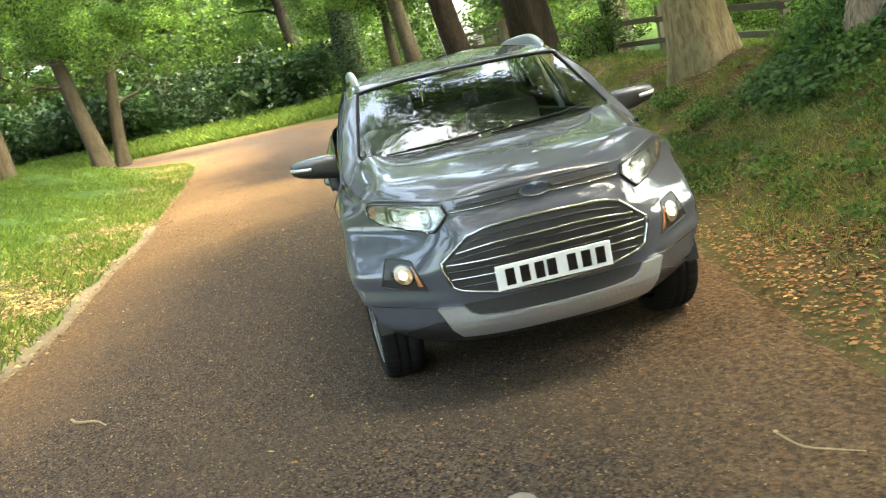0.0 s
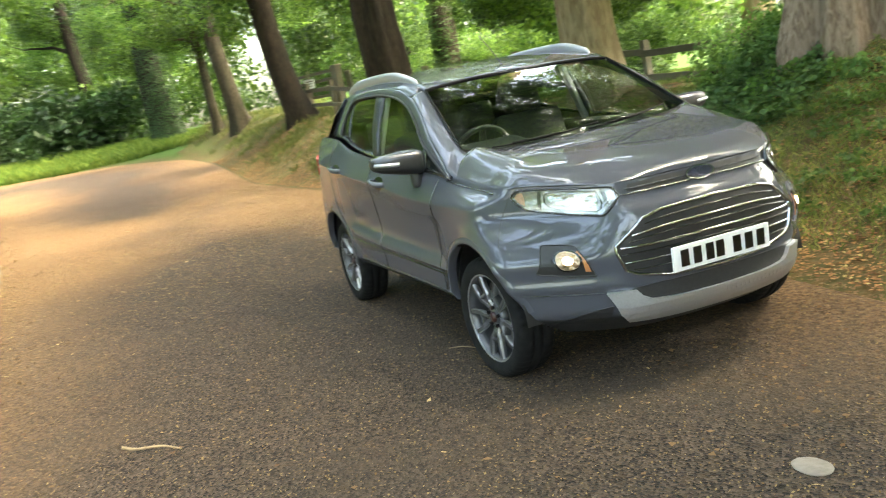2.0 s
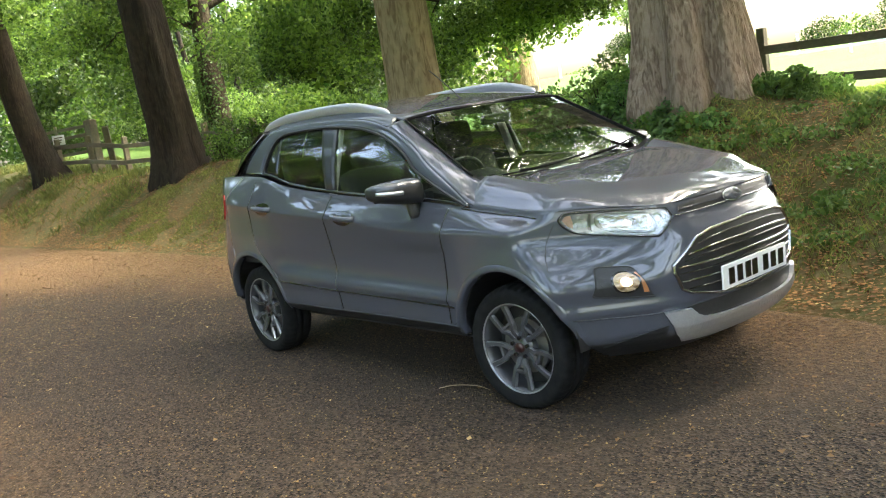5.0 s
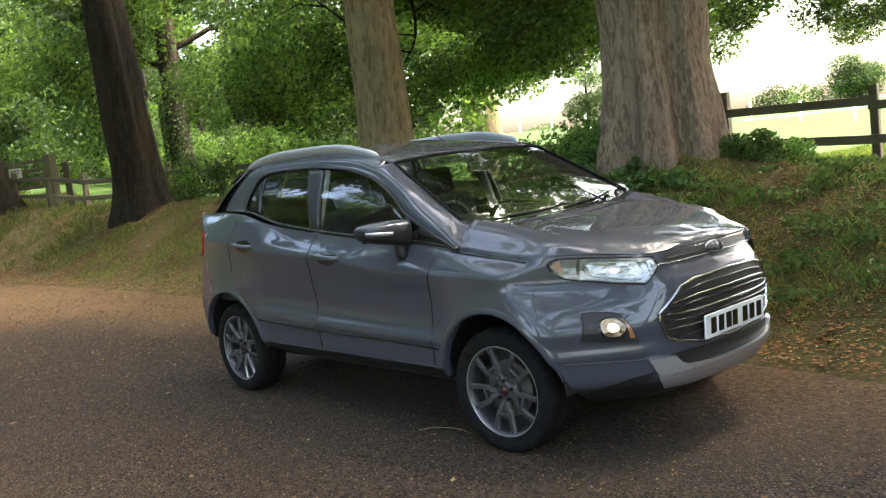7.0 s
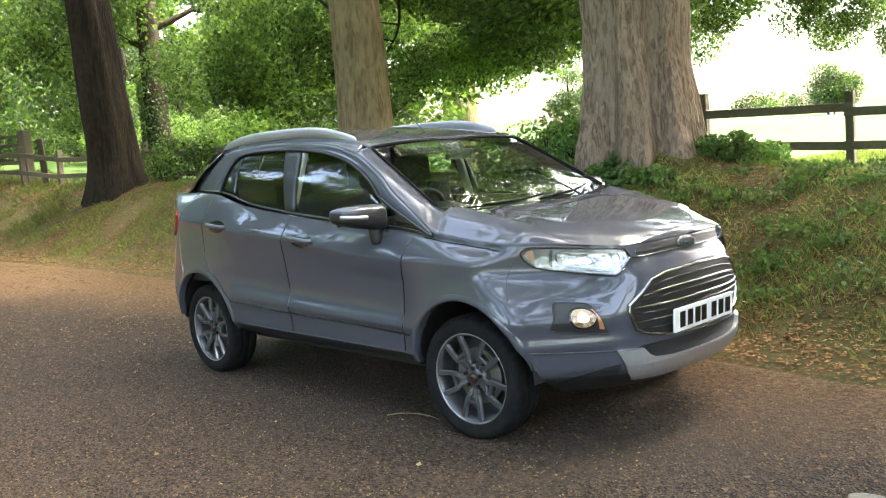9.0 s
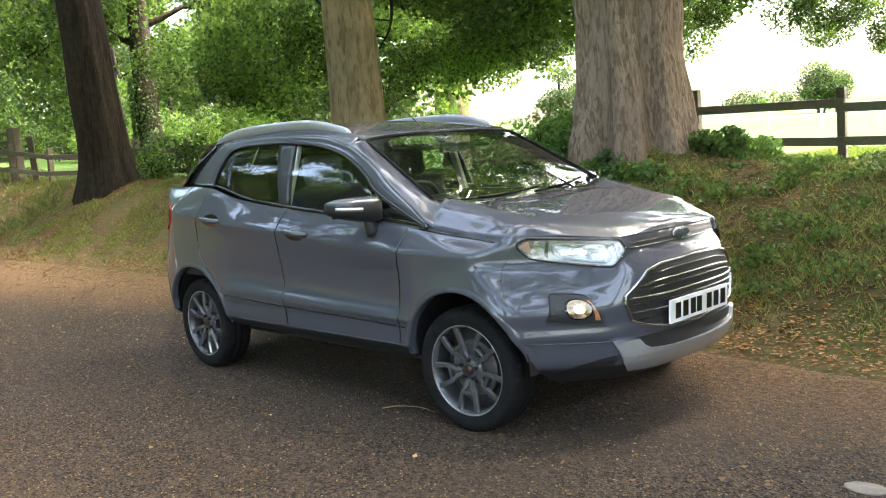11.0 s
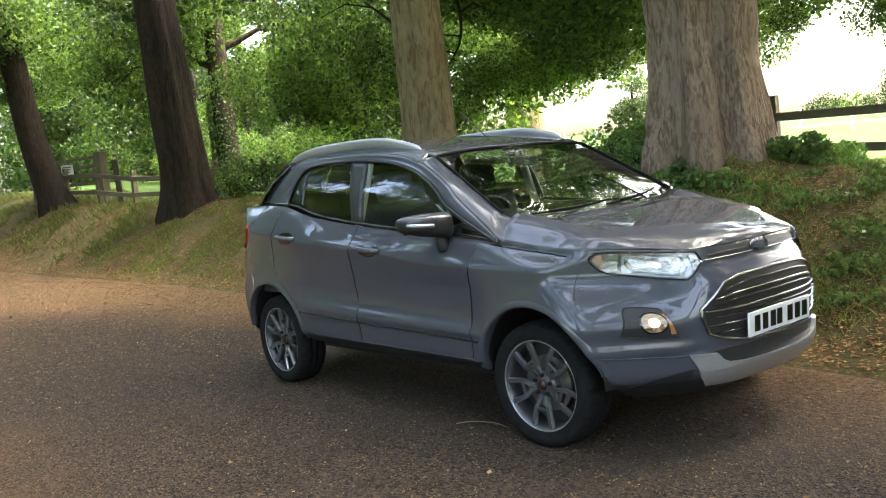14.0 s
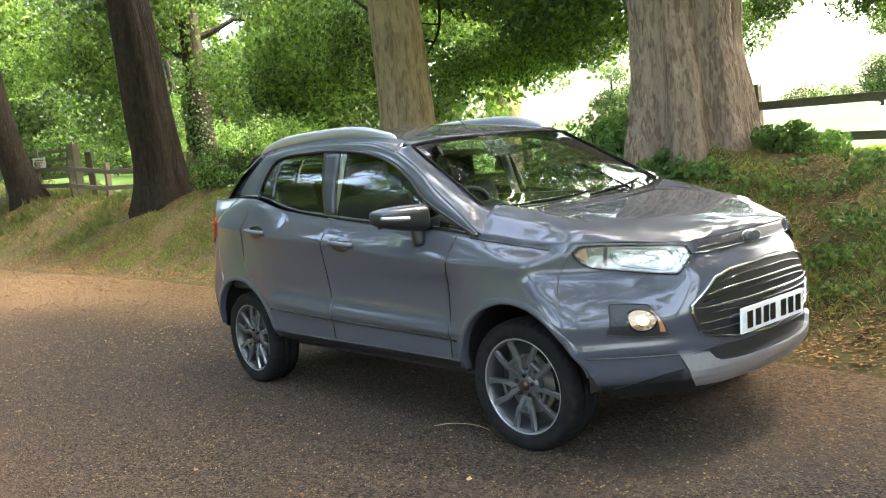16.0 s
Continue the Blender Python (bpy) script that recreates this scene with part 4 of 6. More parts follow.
def pane(name, xb, xt, mat, label="", inset=0.012, nu=14, nv=9, thick=0.0):
    g = []
    for t in np.linspace(1, 0, nv):
        r = []
        for b, a in zip(np.linspace(*xb, nu), np.linspace(*xt, nu)):
            z0, z1 = SILL(b) + 0.012, float(TOP_LINE(a)) + 0.006
            x, z = b + (a - b) * t, z0 + (z1 - z0) * t
            r.append((x, leaning(x, z) - inset + 0.008 * math.sin(math.pi * t), z))
        g.append(r)
    two_sides(name, g, mat, label, thick)


pane("quarter_glass", (1.07, 0.745), (1.07, 0.70), M_glass, nu=8)
pane("glass_divider", (0.745, 0.70), (0.70, 0.655), M_gloss_black, nu=3, inset=0.008, thick=0.012)
pane("front_side_window", (0.70, -0.125), (0.655, -0.185), M_glass_dark)
pane("door_pillar", (-0.125, -0.218), (-0.185, -0.355), M_pillar, nu=5, inset=0.004, thick=0.025)
pane("rear_side_window", (-0.218, -0.84), (-0.355, -0.855), M_glass_dark)
pane("window_corner", (-0.84, -1.035), (-0.855, -0.91), M_gloss_black, nu=6, inset=0.009, thick=0.012)
for sgn in (1, -1):
    edge = np.array([(x, (leaning(x, z) + 0.002) * sgn, z) for x, z in spline(DLO, 70)])
    v, f = tube(edge, [0.0075] * 70, 6, 0.0)
    mesh_object("window_seal", v, f, M_black, car, True)

# windscreen pillar: from the window frame over to the glass, down to the wing
edge_o = np.array([(x, leaning(x, z) - 0.05 * max(0.0, x - 1.06) / 0.1, z) for x, z in spline([(1.16, 0.965)] + OUT[:6], 40)])
edge_i = np.array([spline(np.concatenate([[(1.16, 0.655, 1.075), (1.06, 0.69, 1.118)], screen[:, -1], [(0.405, 0.606, 1.462)]]), 40)[k] for k in range(40)])
g = []
for w in np.linspace(0, 1, 8):
    b = edge_o * (1 - w) + edge_i * w
    lift = 0.007 * math.sin(math.pi * w)
    g.append(b + np.array((0.5, 0.6, 0.6)) * lift)
two_sides("pillar", np.array(g)[::-1], M_paint, thick=0.006)
v, f = tube(np.concatenate([HEAD[:0:-1] * (1, -1, 1), HEAD]) + (-0.006, 0, 0.004), [0.009] * 49, 6, 0.0)
mesh_object("screen_header", v, f, M_cowl, car, True)
edge = screen[:, -1]
for sgn in (1, -1):
    v, f = tube((edge + (0.006, -0.002, 0.004)) * (1, sgn, 1), [0.006] * len(edge), 6, 0.0)
    mesh_object("screen_seal", v, f, M_cowl, car, True)

# roof and its gutter
CROWN = rising([-1.6, -1.5, -1.2, -0.8, -0.4, 0.0, 0.2, 0.35, 0.44], [1.512, 1.538, 1.580, 1.598, 1.594, 1.562, 1.534, 1.505, 1.484])
EDGE_Z = rising([-1.6, -1.45, -1.1, -0.9, -0.4, 0.05, 0.32, 0.42], [1.470, 1.497, 1.530, 1.545, 1.552, 1.535, 1.492, 1.460])
EDGE_Y = rising([-1.6, -1.3, -0.9, 0.0, 0.3, 0.42], [0.52, 0.575, 0.612, 0.618, 0.612, 0.606])
g = []
for q in np.linspace(0, 1, 45):
    r = []
    for w in np.linspace(0, 1, 19):
        x0, x1 = 0.438 - 0.012 * w * w, -1.60 + 0.14 * w * w
        x = x0 + (x1 - x0) * q
        r.append((x, float(EDGE_Y(x)) * w, float(CROWN(x)) + (float(EDGE_Z(x)) - float(CROWN(x))) * w**3))
    g.append(r)
roof_grid = np.array(g)
grid_mesh("roof", roof_grid, M_paint, car, thick=0.012)
lip = np.array([(x, leaning(x, z), z) for x, z in spline([OUT[5], OUT[6], OUT[7], OUT[8], OUT[9], OUT[10], OUT[11]], 44)])
hem = np.array([(x, float(EDGE_Y(x)), float(EDGE_Z(x))) for x in lip[:, 0]])
two_sides("gutter", [hem, hem * 0.55 + lip * 0.45 - (0, 0.002, 0.014), lip + (0, 0.003, 0)], M_paint, thick=0.008)
# tailgate: dark wrapped glass under a spoiler
ring_t = spline([(-1.10, 0.640, 1.515), (-1.30, 0.60, 1.512), (-1.46, 0.50, 1.500), (-1.58, 0.25, 1.505), (-1.60, 0, 1.508)], 24)
ring_b = spline([(-1.45, 0.748, 1.243), (-1.56, 0.70, 1.240), (-1.68, 0.60, 1.240), (-1.77, 0.3, 1.240), (-1.79, 0, 1.240)], 24)
ring_m = ring_t * 0.5 + ring_b * 0.5 + (-0.02, 0.012, 0.01)
grid_mesh("rear_window", np.array([ring_t, ring_m, ring_b]), M_glass_tint, car, label="dark tinted wraparound rear glass", thick=0.004)
shelf = lower[-1][lower[-1][:, 0] < -1.40]
deck = np.stack([np.interp(np.linspace(0, 1, 24), np.linspace(0, 1, len(shelf)), shelf[:, c]) for c in range(3)], 1)
grid_mesh("tailgate_waist", np.array([ring_b, deck]), M_paint, car, thick=0.004)


def bar(name, path, radius, mat, parent, label="", n=10, squash=(1, 1), taper=0.0):
    path = np.asarray(path, float)
    r = np.full(len(path), radius)
    if taper:
        t = np.linspace(0, 1, len(path))
        r = r * (1 - taper * np.abs(2 * t - 1) ** 6)
    v, f = tube(path, r, n, 0.0)
    if squash[1] != 1:
        c = np.repeat(path, n, 0)
        v[:, 2] = np.where(v[:, 2] < c[:, 2], c[:, 2] + (v[:, 2] - c[:, 2]) * squash[1], v[:, 2])
    f.append(tuple(range(n))[::-1])
    f.append(tuple(range(len(v) - n, len(v))))
    return mesh_object(name, v, f, mat, parent, True, label)


for s in (1, -1):
    p = spline([(0.27, 0.585, 1.505), (0.20, 0.592, 1.528), (-0.04, 0.60, 1.578), (-0.336, 0.60, 1.592), (-0.794, 0.597, 1.588), (-1.05, 0.588, 1.562), (-1.22, 0.578, 1.525)], 40)
    p[:, 1] *= s
    bar("roof_rail", p, 0.021, M_rail_silver, car, "silver roof rail", 14, squash=(1, 2.0), taper=0.8)

# wheel arches
from mathutils.bvhtree import BVHTree


def tree_of(ob):
    me = ob.data
    return BVHTree.FromPolygons([v.co for v in me.vertices], [tuple(p.vertices) for p in me.polygons])


BODY = tree_of(body)


def on_body(origin, way, away=0.0):
    """The point of the shell that a ray meets, lifted off it by away."""
    hit = BODY.ray_cast(Vector(origin), Vector(way).normalized())
    if hit[0] is None:
        return None
    nrm = hit[1] if hit[1].dot(Vector(way)) < 0 else -hit[1]
    return hit[0] + nrm * away


for cx, cz, cr in ARCH:
    for s in (1, -1):
        angles = np.linspace(9 if cx > 0 else 3, 177 if cx > 0 else 172, 90)

        def reach(r):
            out = []
            for a in angles:
                h = on_body((cx + r * math.cos(radians(a)), 2 * s, cz + r * math.sin(radians(a))), (0, -s, 0))
                out.append(abs(h[1]) if h and abs(h[1]) > 0.66 else (out[-1] if out else 0.80))
            return np.array([float(np.mean(out[max(0, q - 2):q + 3])) for q in range(90)])
        near, wide = reach(cr + 0.016), reach(cr + 0.030)
        bm = bmesh.new()
        prev = None
        for a, y1, y2 in zip(angles, near, wide):
            ca, sa = math.cos(radians(a)), math.sin(radians(a))
            at = lambda d: y1 + min(0.012, max(-0.006, y1 - y2)) * (0.016 - d) / 0.014
            prof = [(cr + 0.030, y2 - 0.002), (cr + 0.024, at(0.024) + 0.0025), (cr + 0.006, at(0.006) + 0.004), (cr - 0.003, at(0.0) + 0.003), (cr - 0.007, at(0.0) - 0.003), (cr - 0.008, at(0.0) - 0.04)]
            ring = [bm.verts.new((cx + r * ca, s * y, cz + r * sa)) for r, y in prof]
            if prev:
                for k in range(len(ring) - 1):
                    bm.faces.new((prev[k], prev[k + 1], ring[k + 1], ring[k]))
            prev = ring
        part("wheel_arch", bm, M_paint, car, smooth=True)
        bm = bmesh.new()
        wide = cr + 0.012
        bmesh.ops.create_cone(bm, cap_ends=True, segments=48, radius1=wide, radius2=wide, depth=0.46, matrix=pose(cx, s * 0.57, cz, 90))
        bmesh.ops.delete(bm, geom=[f for f in bm.faces if f.normal.y * s > 0.9], context="FACES")
        bmesh.ops.bisect_plane(bm, geom=bm.verts[:] + bm.edges[:] + bm.faces[:], plane_co=(0, 0, 0.33 if cx > 0 else 0.36), plane_no=(0, 0, -1), clear_outer=True)
        part("wheel_well", bm, M_black, car)


def lathe(profile, n=48, axis_y=True):
    v = [(r * math.cos(a), y, r * math.sin(a)) for r, y in profile for a in np.linspace(0, 2 * math.pi, n, endpoint=False)]
    f = [(k * n + j, k * n + (j + 1) % n, (k + 1) * n + (j + 1) % n, (k + 1) * n + j) for k in range(len(profile) - 1) for j in range(n)]
    return np.array(v), f


def build_wheel(x, s, steer=0.0, turn=50):
    """A wheel with its outer face at s times 0.84; the profile's y runs outwards."""
    w = new("wheel")
    w.parent = car
    w.matrix_local = pose(x, s * 0.722, 0.309, 0, 0, steer) @ (Matrix.Diagonal((0.957, s, 0.957, 1)))
    prof = [(0.228, 0.088), (0.245, 0.098), (0.275, 0.104), (0.298, 0.100), (0.312, 0.088), (0.319, 0.07), (0.322, 0.045), (0.3225, 0.03), (0.316, 0.028), (0.316, 0.020), (0.3225, 0.018), (0.323, -0.018), (0.316, -0.02), (0.316, -0.028), (0.322, -0.03), (0.319, -0.07), (0.31, -0.09), (0.28, -0.104), (0.235, -0.095)]
    v, f = lathe(prof, 180)
    # cross grooves on the tread's shoulders
    k = np.arange(len(v))
    cut = (np.abs(v[:, 1]) > 0.04) & (np.abs(v[:, 1]) < 0.095) & (np.hypot(v[:, 0], v[:, 2]) > 0.30) & (k % 180 % 4 == 0)
    v[:, 0], v[:, 2] = np.where(cut, v[:, 0] * 0.978, v[:, 0]), np.where(cut, v[:, 2] * 0.978, v[:, 2])
    mesh_object("tyre", v, f, M_rubber, w, True, "black road tyre")
    v, f = lathe([(0.214, -0.09), (0.214, 0.045), (0.222, 0.082), (0.234, 0.092), (0.237, 0.088), (0.232, 0.08)], 64)
    rim = mesh_object("rim", v, f, M_alloy, w, True, "dark alloy rim")
    v, f = lathe([(0.2275, 0.0885), (0.2335, 0.0935), (0.2365, 0.0905)], 64)
    mesh_object("rim_edge", v, f, M_alloy_cut, rim, True, "bright machined rim edge")
    v, f = lathe([(0.001, 0.066), (0.03, 0.066), (0.062, 0.060), (0.075, 0.05), (0.075, 0.0)], 32)
    mesh_object("hub", v, f, M_alloy, w, True)
    for k in range(5):
        for d in (-1, 1):
            bm = bmesh.new()
            ra = radians(k * 72 + turn)
            er, et = Vector((math.cos(ra), 0, math.sin(ra))), Vector((-math.sin(ra), 0, math.cos(ra)))
            pts = []
            for r, off, yy, wd in ((0.045, 0.011, 0.060, 0.015), (0.088, 0.017, 0.073, 0.015), (0.112, 0.036, 0.079, 0.015), (0.16, 0.048, 0.083, 0.014), (0.212, 0.056, 0.084, 0.015), (0.226, 0.059, 0.080, 0.019)):
                c = er * r + et * d * off + Vector((0, yy, 0))
                sd = et
                pts.append([bm.verts.new(c + sd * wd + Vector((0, -0.012, 0))), bm.verts.new(c + sd * wd * 0.72), bm.verts.new(c - sd * wd * 0.72), bm.verts.new(c - sd * wd + Vector((0, -0.012, 0))), bm.verts.new(c + Vector((0, -0.035, 0)))])
            for p, q in zip(pts[:-1], pts[1:]):
                for m in range(5):
                    bm.faces.new((p[m], p[(m + 1) % 5], q[(m + 1) % 5], q[m]))
            bm.faces.ensure_lookup_table()
            o = part("spoke", bm, M_alloy, w)
            o.data.materials.append(M_alloy_cut)
            for pl in o.data.polygons:
                if 0.2 < abs(pl.normal.y) < 0.8 and pl.center.y > 0.05:
                    pl.material_index = 1
        bm = bmesh.new()
        box_mesh(bm, (0.018, 0.034, 0.078), pose(0, 0, 0, 0, -(k * 72 + turn), 0) @ pose(0.126, 0.062, 0), 0.006)
        part("spoke_web", bm, M_alloy, w)
        bm = bmesh.new()
        a = radians(k * 72 + turn - 36)
        bmesh.ops.create_cone(bm, cap_ends=True, segments=6, radius1=0.011, radius2=0.009, depth=0.02, matrix=pose(0.05 * math.cos(a), 0.066, 0.05 * math.sin(a), 90))
        part("wheel_nut", bm, M_gloss_black, w)
    v, f = lathe([(0.001, 0.080), (0.022, 0.079), (0.027, 0.074), (0.028, 0.06)], 24)
    mesh_object("centre_cap", v, f, M_red_cap, w, True, "dark red centre cap")
    v, f = lathe([(0.06, 0.02), (0.145, 0.02), (0.145, 0.0), (0.06, 0.0)], 40)
    mesh_object("brake_disc", v, f, M_disc, w)
    v, f = lathe([(0.001, -0.02), (0.212, -0.02)], 40)
    mesh_object("backing_plate", v, f, M_black, w)
    return w


for x, s in WHEELS:
    build_wheel(x, s, 4 if x > 0 else 0, 50 if x > 0 else 74)


# ---- panels that lie on the shell ----
def panel(name, poly, mat, parent, place, away=0.004, depth=0.012, step=0.02, label=""):
    """A thin panel of the outline poly (u, v), laid on the shell by place(u, v, away) and given depth."""
    bm = bmesh.new()
    dense = []
    for a, b in zip(poly, poly[1:] + poly[:1]):
        k = max(1, int(math.dist(a, b) / step))
        dense += [(a[0] + (b[0] - a[0]) * i / k, a[1] + (b[1] - a[1]) * i / k) for i in range(k)]
    rim = [bm.verts.new((u, v, 0)) for u, v in dense]
    ed = [bm.edges.new((a, b)) for a, b in zip(rim, rim[1:] + rim[:1])]
    bmesh.ops.triangle_fill(bm, edges=ed, use_beauty=True)
    us, vs = [p[0] for p in dense], [p[1] for p in dense]
    for axis_no, lo, hi in ((0, min(us), max(us)), (1, min(vs), max(vs))):
        k = lo + step
        while k < hi:
            co = [0, 0, 0]
            no = [0, 0, 0]
            co[axis_no], no[axis_no] = k, 1
            bmesh.ops.bisect_plane(bm, geom=bm.verts[:] + bm.edges[:] + bm.faces[:], plane_co=co, plane_no=no)
            k += step
    low = {}
    for v in bm.verts:
        hi_p, lo_p = place(v.co.x, v.co.y, away), place(v.co.x, v.co.y, away - depth)
        if hi_p is None:
            hi_p = lo_p = Vector((1.9, v.co.x, v.co.y))
        low[v] = (hi_p, lo_p)
    ext = bmesh.ops.extrude_face_region(bm, geom=bm.faces[:])
    new_v = [g for g in ext["geom"] if isinstance(g, bmesh.types.BMVert)]
    look_up = {(round(v.co.x, 5), round(v.co.y, 5)): p for v, p in low.items()}
    moved = set(new_v)
    for v in bm.verts:
        p = look_up.get((round(v.co.x, 5), round(v.co.y, 5)))
        if p:
            v.co = p[1] if v not in moved else p[0]
    return part(name, bm, mat, parent, label, False)


def nose(u, v, away):
    return on_body((3.5, u, v), (-1, 0, 0), away)


def corner(sgn):
    """Places (u, v) seen from ahead and a bit to the side: u is the half width as if from dead ahead."""
    return lambda u, v, away: on_body((3.2, sgn * u, v), (-1, 0, 0), away)


def flank(sgn):
    return lambda u, v, away: on_body((u, sgn * 2, v), (0, -sgn, 0), away)


def both_sides(poly):
    return [(u, v) for u, v in poly] + [(-u, v) for u, v in poly[::-1] if abs(u) > 1e-6]


# main grille: dark opening, chrome surround and bars
GR = [(0.0, 0.795), (0.26, 0.785), (0.345, 0.764), (0.466, 0.662), (0.468, 0.63), (0.44, 0.552), (0.40, 0.53), (0.26, 0.500), (0.0, 0.49)]
grille = panel("grille", both_sides(GR), M_black, car, nose, 0.003, 0.01, 0.03, "black grille with chrome bars")


def strip(name, line, width, mat, parent, place, away=0.014, depth=0.02, label="", n=40):
    """A raised rounded strip along a line of (u, v) on the shell."""
    p = spline(line, n)
    d = np.gradient(p, axis=0)
    d /= np.linalg.norm(d, axis=1)[:, None]
    nn = np.stack([-d[:, 1], d[:, 0]], 1)
    bm = bmesh.new()
    prev = None
    for (u, v), q in zip(p, nn):
        ring = []
        for k, a in ((-0.5, away - depth), (-0.42, away - 0.003), (-0.2, away), (0.2, away), (0.42, away - 0.003), (0.5, away - depth)):
            c = place(u + q[0] * k * width, v + q[1] * k * width, a)
            if c is None:
                break
            ring.append(bm.verts.new(c))
        if len(ring) < 6:
            prev = None
            continue
        if prev:
            for k in range(5):
                bm.faces.new((prev[k], prev[k + 1], ring[k + 1], ring[k]))
        prev = ring
    return part(name, bm, mat, parent, label, True)


LOOP = GR + [(-u, v) for u, v in GR[::-1][1:-1]] + GR[:1]
LOOP = [(a[0] + (b[0] - a[0]) * t, a[1] + (b[1] - a[1]) * t) for a, b in zip(LOOP[:-1], LOOP[1:]) for t in (0, 0.15, 0.5, 0.85)] + LOOP[-1:]
strip("surround", LOOP, 0.014, M_chrome, grille, nose, 0.014, n=200, label="chrome surround")
for k, (z, w, wd) in enumerate([(0.757, 0.34, 0.006), (0.716, 0.40, 0.013), (0.690, 0.42, 0.006), (0.650, 0.45, 0.014), (0.622, 0.45, 0.006), (0.585, 0.44, 0.011), (0.548, 0.41, 0.006)]):
    strip("bar", [(-w, z - 0.018 if k < 3 else z), (-w * 0.6, z), (0, z + 0.004), (w * 0.6, z), (w, z - 0.018 if k < 3 else z)], wd, M_chrome if wd > 0.008 else M_gloss_black, grille, nose, 0.010, 0.012)
# upper grille slot with a chrome bar
upper = panel("upper_grille", both_sides([(0, 0.917), (0.2, 0.915), (0.345, 0.908), (0.36, 0.878), (0.2, 0.872), (0, 0.872)]), M_black, car, nose, 0.003, 0.01, 0.02, "slim black slot")
for sg in (1, -1):
    strip("trim", [(sg * 0.06, 0.893), (sg * 0.2, 0.892), (sg * 0.365, 0.890)], 0.004, M_paint, upper, nose, 0.010, 0.01, n=16)
    strip("trim", [(sg * 0.06, 0.872), (sg * 0.2, 0.870), (sg * 0.355, 0.868), (sg * 0.385, 0.872)], 0.006, M_chrome, upper, nose, 0.009, 0.01, n=16)
badge = panel("badge", [(0.075 * math.cos(a), 0.893 + 0.031 * math.sin(a)) for a in np.linspace(0, 2 * math.pi, 28, endpoint=False)], M_chrome, car, nose, 0.014, 0.016, 0.02, "oval emblem")
panel("emblem_face", [(0.066 * math.cos(a), 0.893 + 0.0245 * math.sin(a)) for a in np.linspace(0, 2 * math.pi, 28, endpoint=False)], M_badge, badge, nose, 0.0165, 0.004, 0.02)
# number plate: its characters are bars
bm = bmesh.new()
box_mesh(bm, (0.012, 0.52, 0.111), pose(2.088, 0, 0.561, 0, 3, 0), 0.004)
plate = part("number_plate", bm, M_plate, car, "white number plate with seven dark bars")
for k, y in enumerate([-0.199, -0.133, -0.067, -0.012, 0.079, 0.144, 0.209]):
    bm = bmesh.new()
    box_mesh(bm, (0.004, 0.042, 0.074), pose(2.0955, y, 0.561, 0, 3, 0))
    part("bar", bm, M_gloss_black, plate)
# lower intake, bumper lip and bright skid plate
panel("lower_intake", both_sides([(0, 0.475), (0.3, 0.475), (0.42, 0.47), (0.44, 0.45), (0.36, 0.41), (0, 0.39)]), M_black, car, nose, 0.004, 0.008, 0.03)
SK = [(0, 0.400), (0.25, 0.402), (0.35, 0.412), (0.385, 0.43), (0.412, 0.463), (0.517, 0.464), (0.498, 0.425), (0.47, 0.365), (0.43, 0.325), (0.25, 0.318), (0, 0.318)]
panel("skid_plate", both_sides(SK), M_silver, car, nose, 0.022, 0.03, 0.025, "satin silver front skid plate")
for sg in (1, -1):
    panel("bumper_corner_vent", [(sg * u, v) for u, v in [(0.50, 0.40), (0.56, 0.385), (0.64, 0.35), (0.68, 0.325), (0.5, 0.315)]], M_black, car, nose, 0.004, 0.01, 0.03)
# headlamps
HL = [(0.398, 0.868), (0.412, 0.905), (0.425, 0.914), (0.52, 0.926), (0.62, 0.938), (0.70, 0.946), (0.722, 0.935), (0.73, 0.915), (0.715, 0.88), (0.685, 0.848), (0.62, 0.828), (0.55, 0.810), (0.485, 0.797), (0.465, 0.799), (0.43, 0.83)]
# one smooth lens surface x(u, v) over the corner of the shell
samples = [(u, v, on_body((3.2, u, v), (-1, 0, 0))) for u in np.linspace(0.40, 0.725, 22) for v in np.linspace(0.80, 0.94, 9)]
samples = [(u, v, h.x) for u, v, h in samples if h and h.x > 1.45]
terms = lambda u, v: (1, u, u * u, u**3, v, u * v, v * v)
COEF = np.linalg.lstsq(np.array([terms(u, v) for u, v, _ in samples]), np.array([x for _, _, x in samples]), rcond=None)[0]
LAMP_X = lambda u, v: float(np.dot(COEF, terms(u, v)))
LIFT = float(np.percentile([x - LAMP_X(u, v) for u, v, x in samples], 92))


def lamp(sgn):
    def place(u, v, away):
        e = 0.002
        du, dv = (LAMP_X(u + e, v) - LAMP_X(u - e, v)) / (2 * e), (LAMP_X(u, v + e) - LAMP_X(u, v - e)) / (2 * e)
        nrm = Vector((1, -du, -dv)).normalized()
        p = Vector((LAMP_X(u, v) + LIFT, u, v)) + nrm * away
        return Vector((p.x, p.y * sgn, p.z))
    return place


